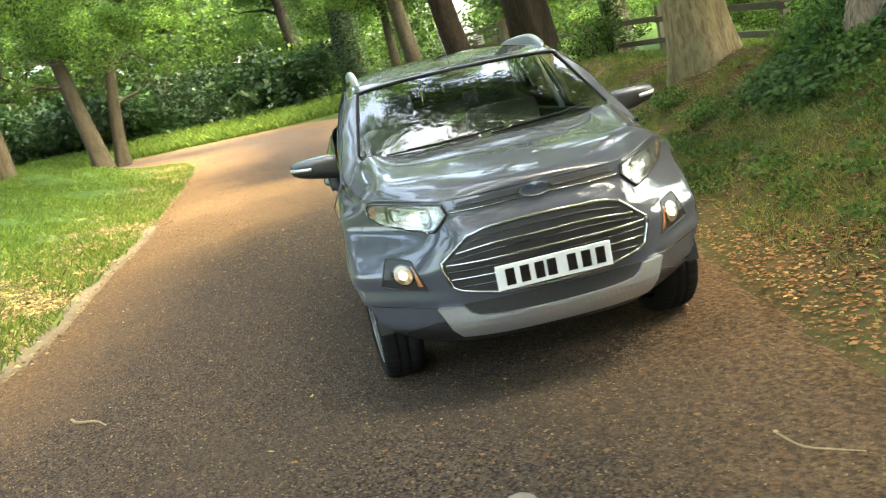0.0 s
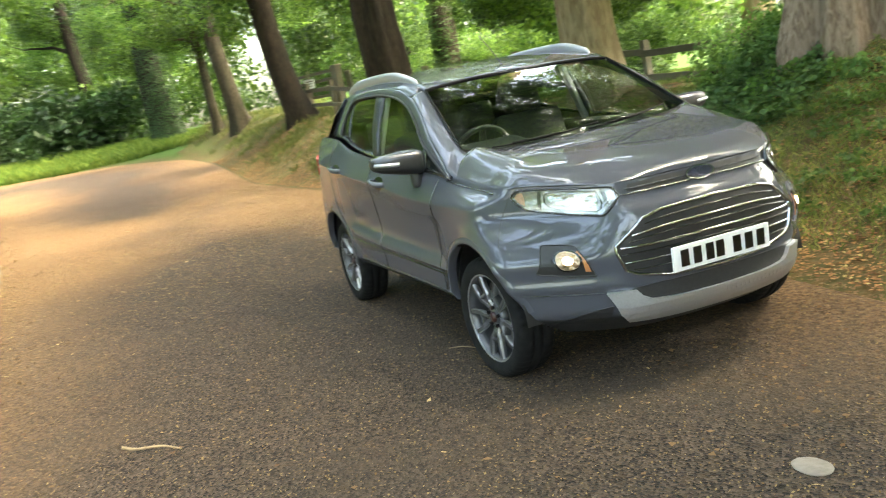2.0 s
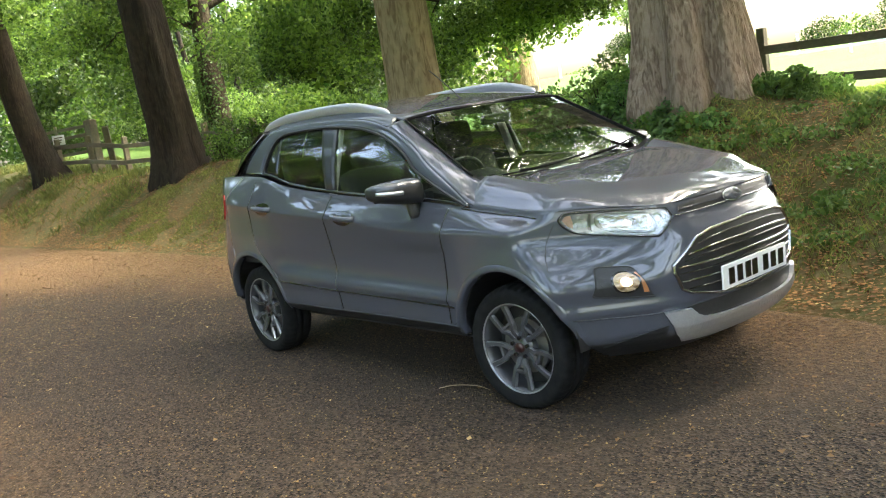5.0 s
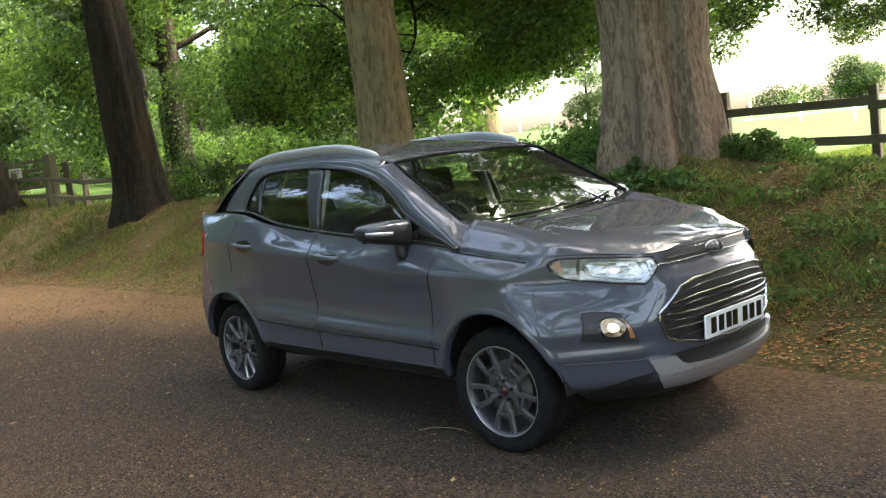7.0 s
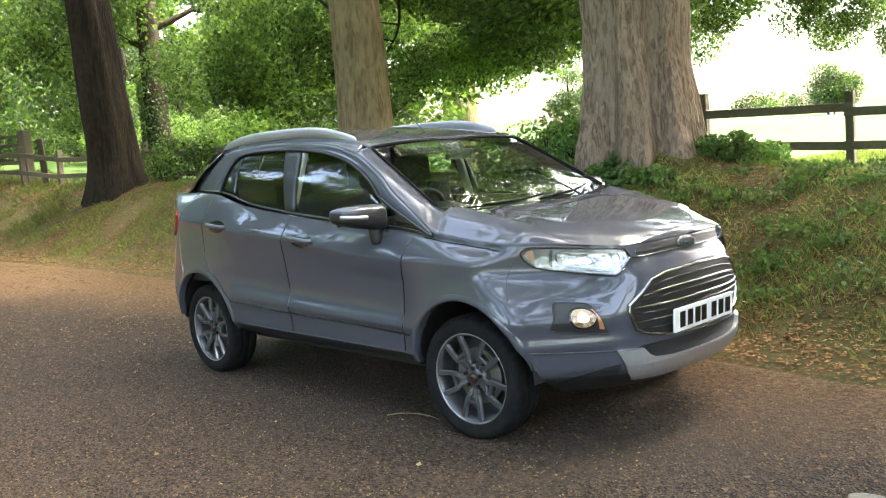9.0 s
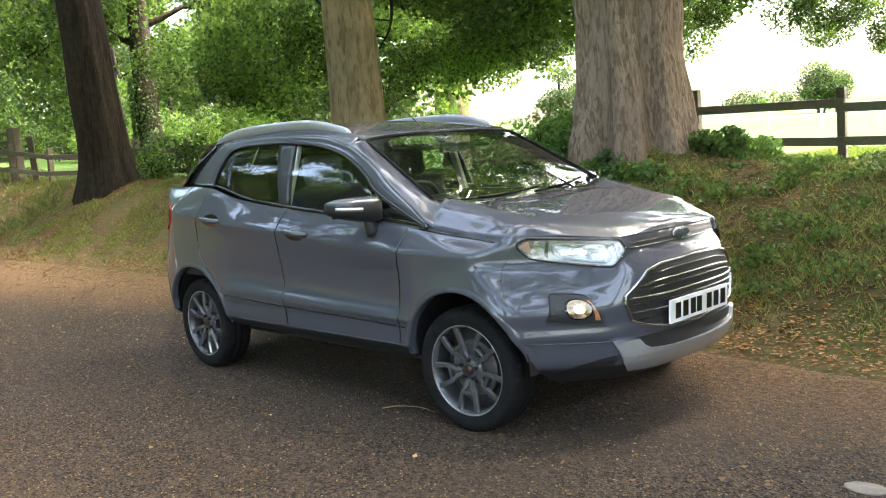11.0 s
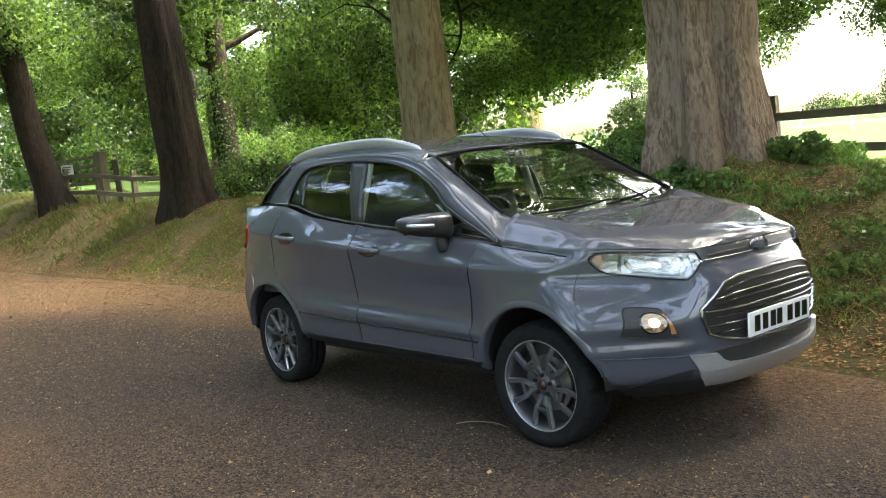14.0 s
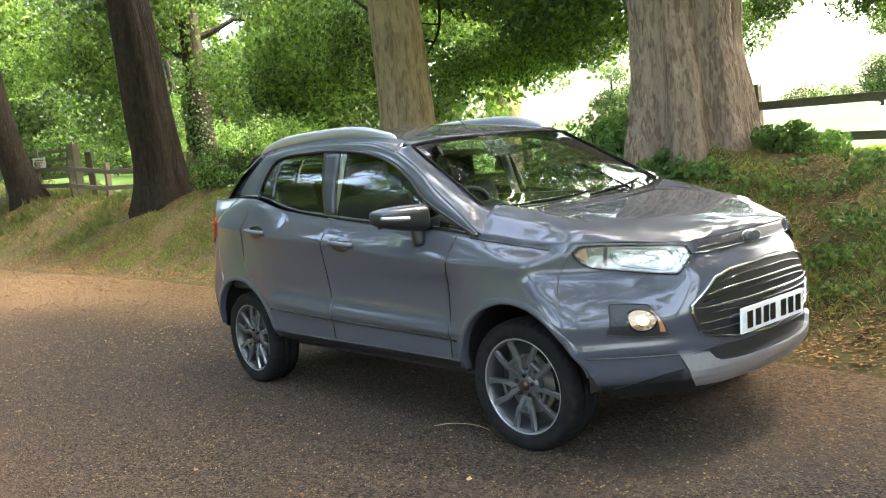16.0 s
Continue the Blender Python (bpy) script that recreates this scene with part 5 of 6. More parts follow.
for sg in (1, -1):
    pl = corner(sg)
    lm = lamp(sg)
    hd = panel("headlamp", HL, M_black, car, lm, 0.001, 0.03, 0.02, "clear wraparound headlamp")
    cu, cv = 0.565, 0.873
    inner = [(cu + (u - cu) * 0.955, cv + (v - cv) * 0.88) for u, v in HL]
    panel("reflector", inner, M_reflector, hd, lm, 0.004, 0.003, 0.02)
    for u in (0.424, 0.438, 0.452):
        strip("fin", [(u - 0.004, 0.898), (u - 0.012, 0.872), (u + 0.026, 0.828)], 0.003, M_black, hd, lm, 0.008, 0.006, n=10)
    bowl = panel("lamp_bowl", [(0.475, 0.893), (0.52, 0.902), (0.60, 0.914), (0.622, 0.902), (0.612, 0.862), (0.55, 0.838), (0.49, 0.826), (0.474, 0.85)], M_bowl, hd, lm, 0.008, 0.004, 0.012, "bright faceted lamp bowl")
    strip("brow", [(0.47, 0.901), (0.53, 0.912), (0.60, 0.922), (0.628, 0.906), (0.617, 0.856), (0.55, 0.829), (0.485, 0.817), (0.463, 0.845), (0.47, 0.901)], 0.0035, M_bezel, hd, lm, 0.010, 0.006, n=60)
    panel("bulb", [(0.545 + 0.012 * math.cos(a), 0.868 + 0.010 * math.sin(a)) for a in np.linspace(0, 6.28, 14, endpoint=False)], M_head, bowl, lm, 0.011, 0.005, 0.01, "lit side lamp")
    panel("divider", [(0.636, 0.93), (0.644, 0.932), (0.652, 0.862), (0.643, 0.848)], M_bezel, hd, lm, 0.008, 0.004, 0.02)
    panel("indicator", [(0.694, 0.934), (0.710, 0.931), (0.719, 0.913), (0.706, 0.886), (0.690, 0.872), (0.688, 0.90)], M_indicator, hd, lm, 0.007, 0.003, 0.02, "pale amber indicator")
    panel("lens", HL, M_lens, hd, lm, 0.016, 0.0, 0.02).data.shade_smooth()
    strip("lamp_rim", HL + HL[:1], 0.006, M_gloss_black, hd, lm, 0.012, 0.012, n=90)
    FG = [(0.548, 0.548), (0.572, 0.62), (0.590, 0.672), (0.605, 0.686), (0.68, 0.697), (0.70, 0.69), (0.72, 0.64), (0.739, 0.582), (0.727, 0.574), (0.64, 0.558)]
    fg = panel("fog_lamp_bezel", FG, M_bezel, car, pl, 0.003, 0.01, 0.02, "black bezel with a lit fog lamp")
    strip("fog_rim", [(0.590, 0.672), (0.605, 0.686), (0.68, 0.697), (0.70, 0.69), (0.72, 0.64), (0.739, 0.582)], 0.006, M_black, fg, pl, 0.006, 0.008, n=40)
    strip("fog_trim", [(0.545, 0.546), (0.64, 0.556), (0.727, 0.572), (0.742, 0.584)], 0.006, M_bezel, fg, pl, 0.009, 0.010, n=30)
    for r, m2, aw, nm in ((0.046, M_gloss_black, 0.010, "lamp_ring"), (0.039, M_lamp_glass, 0.013, "lamp_face"), (0.017, M_fog, 0.016, "fog_lamp")):
        panel(nm, [(0.632 + r * math.cos(a), 0.624 + r * math.sin(a)) for a in np.linspace(0, 6.28, 22, endpoint=False)], m2, fg, pl, aw, 0.008, 0.02)
    panel("bezel_vane", [(0.684, 0.61), (0.684, 0.64), (0.705, 0.655), (0.712, 0.62)], M_black, fg, pl, 0.008, 0.006, 0.02)
    # amber panel painted for the fog lamp's glow on the bezel's inner side
    panel("side_reflector", [(0.562, 0.57), (0.577, 0.62), (0.592, 0.662), (0.600, 0.655), (0.586, 0.61), (0.580, 0.572)], M_bezel_glow, fg, pl, 0.008, 0.006, 0.02, "fog lamp's amber glow painted on the inner bezel")
    # bumper seam, shut lines, sill line
    fl = flank(sg)
    strip("bumper_seam", [(0.52, 0.463), (0.62, 0.466), (0.72, 0.471), (0.78, 0.475), (0.808, 0.478)], 0.006, M_gloss_black, car, pl, 0.0012, 0.004, n=26)
    strip("bumper_joint", [(0.742, 0.90), (0.765, 0.84), (0.79, 0.79), (0.815, 0.745), (0.835, 0.70)], 0.004, M_black, car, pl, 0.001, 0.003, n=20)
    for nm, ln in (("door_seam", [(0.955, 1.0), (0.92, 0.85), (0.90, 0.70), (0.882, 0.54), (0.872, 0.41)]),
                   ("door_seam", [(-0.115, 1.085), (-0.15, 0.96), (-0.157, 0.80), (-0.15, 0.60), (-0.15, 0.41)]),
                   ("door_seam", [(-1.03, 1.20), (-1.05, 1.11), (-1.08, 1.03), (-1.085, 0.87), (-1.06, 0.77), (-0.95, 0.655), (-0.87, 0.57), (-0.83, 0.535)]),
                   ("sill_seam", [(0.93, 0.497), (0.42, 0.510), (-0.13, 0.521), (-0.5, 0.533), (-0.83, 0.545)]),
                   ("bonnet_seam", [(1.50, 0.934), (1.4, 0.946), (1.28, 0.962), (1.14, 0.981), (1.04, 0.994)])):
        strip(nm, ln, 0.013 if nm == "sill_seam" else 0.007, M_gloss_black, car, fl, 0.0040, 0.006, n=60)
    strip("sill_trim", [(0.92, 0.398), (0.3, 0.400), (-0.3, 0.400), (-0.70, 0.402)], 0.008, M_paint, car, fl, 0.003, 0.006, n=30)
    # door handles
    for hx, hz in ((0.06, 0.965), (-0.885, 1.032)):
        panel("handle_cup", [(hx + 0.098 * math.cos(a) - 0.008, hz - 0.004 + 0.040 * math.sin(a)) for a in np.linspace(0, 6.28, 24, endpoint=False)], M_gloss_black, car, fl, 0.0015, 0.004, 0.03)
        y = on_body((hx, sg * 2, hz), (0, -sg, 0)).y
        hp = spline([(hx + 0.100, y - sg * 0.004, hz - 0.008), (hx + 0.07, y + sg * 0.024, hz - 0.004), (hx, y + sg * 0.032, hz + 0.002), (hx - 0.075, y + sg * 0.026, hz + 0.010), (hx - 0.108, y - sg * 0.004, hz + 0.013)], 16)
        bar("door_handle", hp, 0.017, M_paint, car, "body-coloured door handle", 12)
    # tail lamp
    panel("tail_lamp", [(-1.46, 1.10), (-1.48, 1.13), (-1.56, 1.125), (-1.60, 1.05), (-1.62, 0.97), (-1.58, 0.955), (-1.51, 0.99)], M_red, car, fl, 0.009, 0.02, 0.02, "red tail lamp")

# wing mirrors: a painted cap over a black case on a wide black foot
for sg in (1, -1):
    mm = new("wing_mirror")
    mm.parent = car
    mm.matrix_local = pose(0.70, sg * 0.93, 1.105)
    secs = []
    for y, hx, z0, z1, xo in [(-0.115, 0.055, -0.070, 0.050, 0.012), (-0.09, 0.078, -0.072, 0.060, 0.008), (-0.03, 0.090, -0.066, 0.064, 0.002), (0.04, 0.090, -0.052, 0.064, -0.004), (0.10, 0.082, -0.036, 0.060, -0.016), (0.135, 0.062, -0.020, 0.050, -0.030), (0.148, 0.034, -0.004, 0.036, -0.04)]:
        ring = []
        for a in np.linspace(0, 2 * math.pi, 28, endpoint=False):
            ca, sa = math.cos(a), math.sin(a)
            ex = abs(ca) ** 0.6 * (1 if ca > 0 else -1)
            ez = abs(sa) ** 0.6 * (1 if sa > 0 else -1)
            ring.append((xo + hx * ex, sg * y, (z1 + z0) / 2 + (z1 - z0) / 2 * ez))
        secs.append(ring)
    g = np.array([spline(np.array(secs)[:, k], 31) for k in range(28)]).transpose(1, 0, 2)
    n = 28
    v = g.reshape(-1, 3)
    f = [(i * n + j, i * n + (j + 1) % n, (i + 1) * n + (j + 1) % n, (i + 1) * n + j) for i in range(30) for j in range(n)] + [tuple(range(n)), tuple(range(30 * n, 31 * n))]
    shell = mesh_object("shell", v, f, M_paint, mm, True)
    shell.data.materials.append(M_black)
    for pl2 in shell.data.polygons:
        if pl2.center.z < 0.030 or pl2.center.x < -0.07:
            pl2.material_index = 1
    p = spline([(0.086, sg * 0.03, 0.002), (0.080, sg * 0.075, 0.006), (0.060, sg * 0.115, 0.010), (0.01, sg * 0.140, 0.014)], 16)
    bar("indicator_strip", p, 0.011, M_silver, mm, "clear indicator strip", 8)
    bm = bmesh.new()
    box_mesh(bm, (0.004, 0.18, 0.09), pose(-0.088, sg * 0.005, 0.002), 0.001)
    part("mirror_glass", bm, M_chrome, mm)
    p = spline([(0.0, sg * -0.075, 0.0), (0.0, sg * -0.08, -0.055), (0.005, sg * -0.082, -0.10), (0.012, sg * -0.085, -0.145)], 12)
    bar("mount", p, 0.036, M_black, mm, "", 14, taper=0.2)

# wipers and aerial
wip = [spline([(1.08, -0.55, 1.115), (1.085, -0.25, 1.112), (1.055, 0.10, 1.13)], 12), spline([(1.09, 0.02, 1.108), (1.055, 0.32, 1.122), (0.985, 0.58, 1.148)], 12)]
for p in wip:
    bar("wiper", p, 0.005, M_cowl, car, "", 6)
    q = p.copy()
    q[:, 0] += 0.018
    q[:, 2] += 0.006
    bar("wiper_arm", q[2:8], 0.006, M_cowl, car, "", 6)
bar("aerial", [(0.22, 0, 1.525), (0.12, 0, 1.61), (0.0, 0, 1.70), (-0.05, 0, 1.735)], 0.0035, M_black, car, "black roof aerial", 6)

# underside and cabin
bm = bmesh.new()
box_mesh(bm, (2.6, 1.3, 0.12), pose(0.05, 0, 0.32), 0.03)
box_mesh(bm, (0.9, 0.9, 0.10), pose(1.35, 0, 0.33), 0.03)
box_mesh(bm, (0.8, 0.9, 0.12), pose(-1.35, 0, 0.36), 0.03)
part("underbody", bm, M_black, car)
bm = bmesh.new()
box_mesh(bm, (0.45, 1.45, 0.16), pose(0.80, 0, 0.985, 0, 8), 0.06)
box_mesh(bm, (0.25, 0.4, 0.10), pose(0.66, -0.35, 1.06, 0, 10), 0.04)
part("dashboard", bm, M_black, car, "black dashboard")
for sg in (1, -1):
    bm = bmesh.new()
    box_mesh(bm, (2.2, 0.06, 0.45), pose(-0.35, sg * 0.765, 0.86), 0.02)
    part("door_lining", bm, M_seat, car)
    bm = bmesh.new()
    box_mesh(bm, (0.06, 0.03, 0.42), pose(-0.19, sg * 0.70, 1.26, 19 * sg, 0, 0), 0.01)
    part("pillar_lining", bm, M_trim_light, car)


def seat(x, y, w):
    s = new("seat")
    s.parent = car
    s.matrix_local = pose(x, y, 0.55 if w < 0.7 else 0.46)
    bm = bmesh.new()
    box_mesh(bm, (0.5, w, 0.16), pose(0.05, 0, 0.05, 0, -8), 0.05)
    part("cushion", bm, M_seat, s, smooth=True)
    bm = bmesh.new()
    box_mesh(bm, (0.16, w, 0.62), pose(-0.27, 0, 0.35, 0, -17), 0.06)
    part("backrest", bm, M_seat, s, smooth=True)
    for k in ([0] if w < 0.7 else [-0.38, 0.38]):
        bm = bmesh.new()
        box_mesh(bm, (0.10, 0.27, 0.19), pose(-0.385, k, 0.75, 0, -10), 0.045)
        hr = part("headrest", bm, M_seat, s, smooth=True)
        for d in (-0.06, 0.06):
            bar("stem", [(-0.37, k + d, 0.58), (-0.38, k + d, 0.72)], 0.007, M_chrome, hr, "", 6)


seat(0.05, -0.36, 0.5)
seat(0.05, 0.36, 0.5)
seat(-0.78, 0, 1.25)
ring = [(0.185 * math.cos(a), 0.185 * math.sin(a), 0) for a in np.linspace(0, 2 * math.pi, 33)]
v, f = tube(ring, [0.016] * 33, 8, 0.0)
v2, f2 = tube([(-0.18, 0, 0), (0.18, 0, 0)], [0.02, 0.02], 6, 0)
v3, f3 = tube([(0, 0, 0), (0, -0.18, 0)], [0.022, 0.02], 6, 0)
v, f = merge([(v, f), (v2, f2), (v3, f3)])
sw = mesh_object("steering_wheel", v, f, M_black, car, True)
sw.matrix_local = pose(0.50, -0.36, 1.03, 0, -65, 0) @ pose(0, 0, 0, 0, 0, 90)
bm = bmesh.new()
box_mesh(bm, (0.03, 0.22, 0.06), pose(0.50, 0, 1.385, 0, 15), 0.012)
part("rear_view_mirror", bm, M_black, car)
bm = bmesh.new()
box_mesh(bm, (1.35, 1.08, 0.012), pose(-0.68, 0, 1.505), 0.004)
part("headlining", bm, M_trim_light, car)


# ---- plants and litter on the ground ----
def quick_mesh(name, v, f, mat):
    me = bpy.data.meshes.new(name)
    me.vertices.add(len(v))
    me.vertices.foreach_set("co", np.asarray(v, np.float32).ravel())
    f = np.asarray(f, np.int32)
    me.loops.add(f.size)
    me.loops.foreach_set("vertex_index", f.ravel())
    me.polygons.add(len(f))
    me.polygons.foreach_set("loop_start", np.arange(0, f.size, f.shape[1], dtype=np.int32))
    me.update(calc_edges=True)
    me.materials.append(mat)
    return new(name, me)


def blades(name, seed, n, lo, hi, tall, width, mat, label, keep=None, patch=0.0, tuft=0.0):
    """Grass: n bent blades strewn over a rectangle of the ground."""
    r = np.random.RandomState(seed)
    x, y = r.uniform(lo[0], hi[0], n), r.uniform(lo[1], hi[1], n)
    ok = ~in_lane(x, y)
    if tuft:
        dr = distance(x, y, EDGE_R)[0]
        ok &= dr > tuft * (0.6 + 0.5 * lumps(x, y, 2.0, 5)) + r.rand(n) * 0.5
    if patch:
        ok &= (lumps(x, y, 1.1, seed) + 0.5 * lumps(x, y, 3.3, seed + 1) + r.normal(size=n) * 0.25) > patch
    if keep is not None:
        ok &= keep(x, y)
    x, y = x[ok], y[ok]
    n = len(x)
    z = height(x, y) - 0.01
    h = tall * (0.45 + 0.9 * r.rand(n))
    a = r.rand(n) * 6.28
    sx, sy = np.cos(a) * width / 2, np.sin(a) * width / 2
    bx, by = r.normal(size=n) * 0.45 * h, r.normal(size=n) * 0.45 * h
    v = np.stack([np.stack([x - sx, y - sy, z], -1), np.stack([x + sx, y + sy, z], -1),
                  np.stack([x + sx * 0.7 + bx * 0.35, y + sy * 0.7 + by * 0.35, z + h * 0.6], -1), np.stack([x + bx, y + by, z + h], -1)], 1).reshape(-1, 3)
    k = np.arange(n) * 4
    f = np.concatenate([np.stack([k, k + 1, k + 2], -1), np.stack([k, k + 2, k + 3], -1)])
    return tagged(quick_mesh(name, v, f, mat), label, "grass", kind="stuff")


def flat_leaves(name, seed, x, y, size, mat, label, lift=0.006, tilt=0.35, z=None):
    """Leaves lying on the ground at the given places."""
    r = np.random.RandomState(seed)
    n = len(x)
    zz = (height(x, y) if z is None else z) + lift
    a = r.rand(n) * 6.28
    s = size * (0.5 + r.rand(n))
    d = np.stack([np.cos(a), np.sin(a), r.normal(size=n) * tilt], -1) * s[:, None]
    e = np.stack([-np.sin(a), np.cos(a), r.normal(size=n) * tilt], -1) * (s * (0.25 + 0.3 * r.rand(n)))[:, None]
    c = np.stack([x, y, zz + s * 0.12], -1)
    up = np.array((0, 0, 1.0)) * (s * r.uniform(-0.1, 0.25, n))[:, None]
    v = np.stack([c - d * 0.5, c + e + up, c + d * 0.5, c - e + up], 1).reshape(-1, 3)
    lowest = v[:, 2].reshape(-1, 4).min(1)
    v[:, 2] += np.repeat(np.maximum(0, zz - lowest), 4)
    k = np.arange(n) * 4
    f = np.concatenate([np.stack([k, k + 1, k + 2], -1), np.stack([k, k + 2, k + 3], -1)])
    return tagged(quick_mesh(name, v, f, mat), label, "leaves", kind="stuff")


M_litter = leaf_material("dead_leaf", (0.11, 0.052, 0.02), (0.34, 0.18, 0.07), 0.1, 0.8)
M_litter_pale = leaf_material("dry_leaf", (0.16, 0.10, 0.04), (0.36, 0.26, 0.12), 0.1, 0.8)
M_dry_yellow = leaf_material("dry_yellow", (0.15, 0.11, 0.04), (0.36, 0.29, 0.12), 0.15, 0.8)
M_litter_road = leaf_material("lane_leaf", (0.14, 0.07, 0.03), (0.36, 0.22, 0.095), 0.1, 0.8)
M_weed = leaf_material("weed_leaf", (0.05, 0.12, 0.022), (0.16, 0.27, 0.06), 0.4, 0.5)
M_lime = leaf_material("verge_grass", (0.045, 0.095, 0.014), (0.135, 0.18, 0.034), 0.4, 0.6)

blades("bank_grass", 1, 360000, (-14, 0.7), (10, 6.2), 0.055, 0.005, M_grass, "thin grass growing through leaf litter on the bank", patch=-0.35, tuft=0.35,
       keep=lambda x, y: (x > -2.5) | (lumps(x, y, 2.4, 3) + 0.5 * lumps(x, y, 5.0, 1) > -0.12))
blades("fence_grass", 2, 95000, (-16, 4.6), (6, 12), 0.10, 0.009, M_lime, "long bright grass along the fence")
blades("verge_turf", 3, 150000, (-30, -12), (10, -3.6), 0.11, 0.012, M_lime, "bright green grass on the verge", patch=-0.12)
blades("bend_grass", 4, 40000, (-38, -16), (-33.5, 3), 0.35, 0.03, M_lime, "long grass beyond the lane bend")
blades("bank_top_grass", 5, 50000, (-32, 1.0), (-14, 7), 0.14, 0.012, M_grass, "mossy grass under the trees", patch=0.1, tuft=1.1)

rs = np.random.RandomState(7)
n = 170000
x, y = rs.uniform(-26, 11, n), rs.uniform(0.5, 5.5, n)
ok = ~in_lane(x, y) & (lumps(x, y, 0.8, 3) + rs.normal(size=n) * 0.5 > -0.45 + 0.16 * np.clip(distance(x, y, EDGE_R)[0] - 1.2, 0, 2))
flat_leaves("bank_leaf_litter", 8, x[ok], y[ok], 0.032, M_litter, "brown fallen leaves on the bank", 0.006, 0.12)
n = 150000
x, y = rs.uniform(-22, 12, n), rs.uniform(-5.4, 2.0, n)
dl, _ = distance(x, y, EDGE_L)
dr, _ = distance(x, y, EDGE_R)
near = np.minimum(dl * 1.3, dr)
ok = in_lane(x, y) & (rs.rand(n) < np.exp(-near / 0.42) + 0.012 + 0.35 * np.exp(-dr / 2.2) * smooth01((-2.0 - x) / 3))
flat_leaves("road_leaf_litter", 9, x[ok], y[ok], 0.026, M_litter_road, "brown leaf litter drifted along the lane edges", 0.008, 0.06)
n = 62000
k = rs.randint(0, 150, n)
q = EDGE_L[k] + (EDGE_L[k + 1] - EDGE_L[k]) * rs.rand(n)[:, None]
x, y = q[:, 0] + rs.normal(size=n) * 0.1, q[:, 1] - 0.1 - np.abs(rs.normal(size=n)) * 0.85 + rs.normal(size=n) * 0.15
ok = (x > -30) & (x < 12)
flat_leaves("verge_leaf_litter", 14, x[ok], y[ok], 0.034, M_dry_yellow, "dry yellow leaves and grass along the verge edge", 0.008, 0.3)
n = 300
x, y = rs.uniform(-10, 6, n), rs.uniform(-4.5, 1.2, n)
ok = in_lane(x, y)
flat_leaves("scattered_leaves", 10, x[ok], y[ok], 0.022, M_litter_pale, "pale dry leaves scattered on the tarmac", 0.008, 0.25)
n = 26000
x, y = rs.uniform(-20, 9, n), rs.uniform(0.6, 5.2, n)
ok = ~in_lane(x, y) & (lumps(x, y, 1.3, 9) + rs.normal(size=n) * 0.5 > 0.1)
flat_leaves("yellow_bank_leaves", 15, x[ok], y[ok], 0.022, M_dry_yellow, "small yellow fallen leaves on the bank", 0.03, 0.15)
n = 42000
x, y = rs.uniform(-17, -1.5, n), rs.uniform(-4.5, 2.0, n)
ok = in_lane(x, y) & (rs.rand(n) < np.exp(-distance(x, y, EDGE_R)[0] / 2.4) * smooth01((-1.5 - x) / 3))
flat_leaves("yellow_lane_leaves", 16, x[ok], y[ok], 0.02, M_dry_yellow, "small yellow leaves strewn on the lane", 0.008, 0.06)
# crumbs of leaf and grit on the tarmac
n = 70000
x, y = rs.uniform(-8, 6, n), rs.uniform(-4.6, 1.3, n)
ok = in_lane(x, y)
flat_leaves("road_crumbs", 11, x[ok], y[ok], 0.0095, M_litter_pale, "crumbs of leaf and grit on the tarmac", 0.007, 0.3)


def plant(x, y, n, size, spread, mat, seed, label, z=0.0, name="weed", cat="plant"):
    """A shrub: a few stems and a mass of leaves."""
    root = new(name)
    root.location = (x, y, height(x, y))
    me = leaf_cloud(n, size, spread, seed, droop=0.1)
    me.materials.append(mat)
    ob = new("foliage", me)
    ob.parent = root
    ob["kind"] = "stuff"
    ob.location = (0, 0, spread[2] * 0.7 + z)
    r = random.Random(seed)
    for k in range(5):
        a = r.uniform(0, 6.28)
        tip = (math.cos(a) * spread[0] * 0.6, math.sin(a) * spread[1] * 0.6, spread[2] + z)
        v, f = tube([(0.03 * math.cos(a), 0.03 * math.sin(a), -0.05), (tip[0] * 0.4, tip[1] * 0.4, tip[2] * 0.6), tip], [0.012, 0.009, 0.004], 5, 0)
        mesh_object("stem", v, f, M_bark_dark, root)
    return tagged(root, label, cat)


for k, (x, y, z, w) in enumerate([(-12.3, 4.4, 0.0, 0.6), (-13.2, 5.1, 0.1, 0.75), (-11.9, 5.0, 0.25, 0.6), (-14.6, 5.5, 0.3, 0.8), (-15.6, 6.0, 0.2, 0.8)]):
    plant(x, y, 620, 0.07, (0.62 * w, 0.6 * w, 0.7 * w), M_leaf, 460 + k, "leafy green sapling growth beside the dark tree", z, "shrub", "shrub")
rr = random.Random(12)
vs, fs, o = [], [], 0
spots = [(rr.uniform(-7, 4.5), rr.uniform(1.9, 5.0), rr.uniform(0.4, 1.1)) for _ in range(300)]
spots += [(1.9, 2.2, 1.3), (1.3, 2.45, 1.0), (2.5, 2.0, 1.1), (1.0, 2.9, 0.8), (2.9, 2.5, 1.2), (0.4, 3.4, 0.9)]
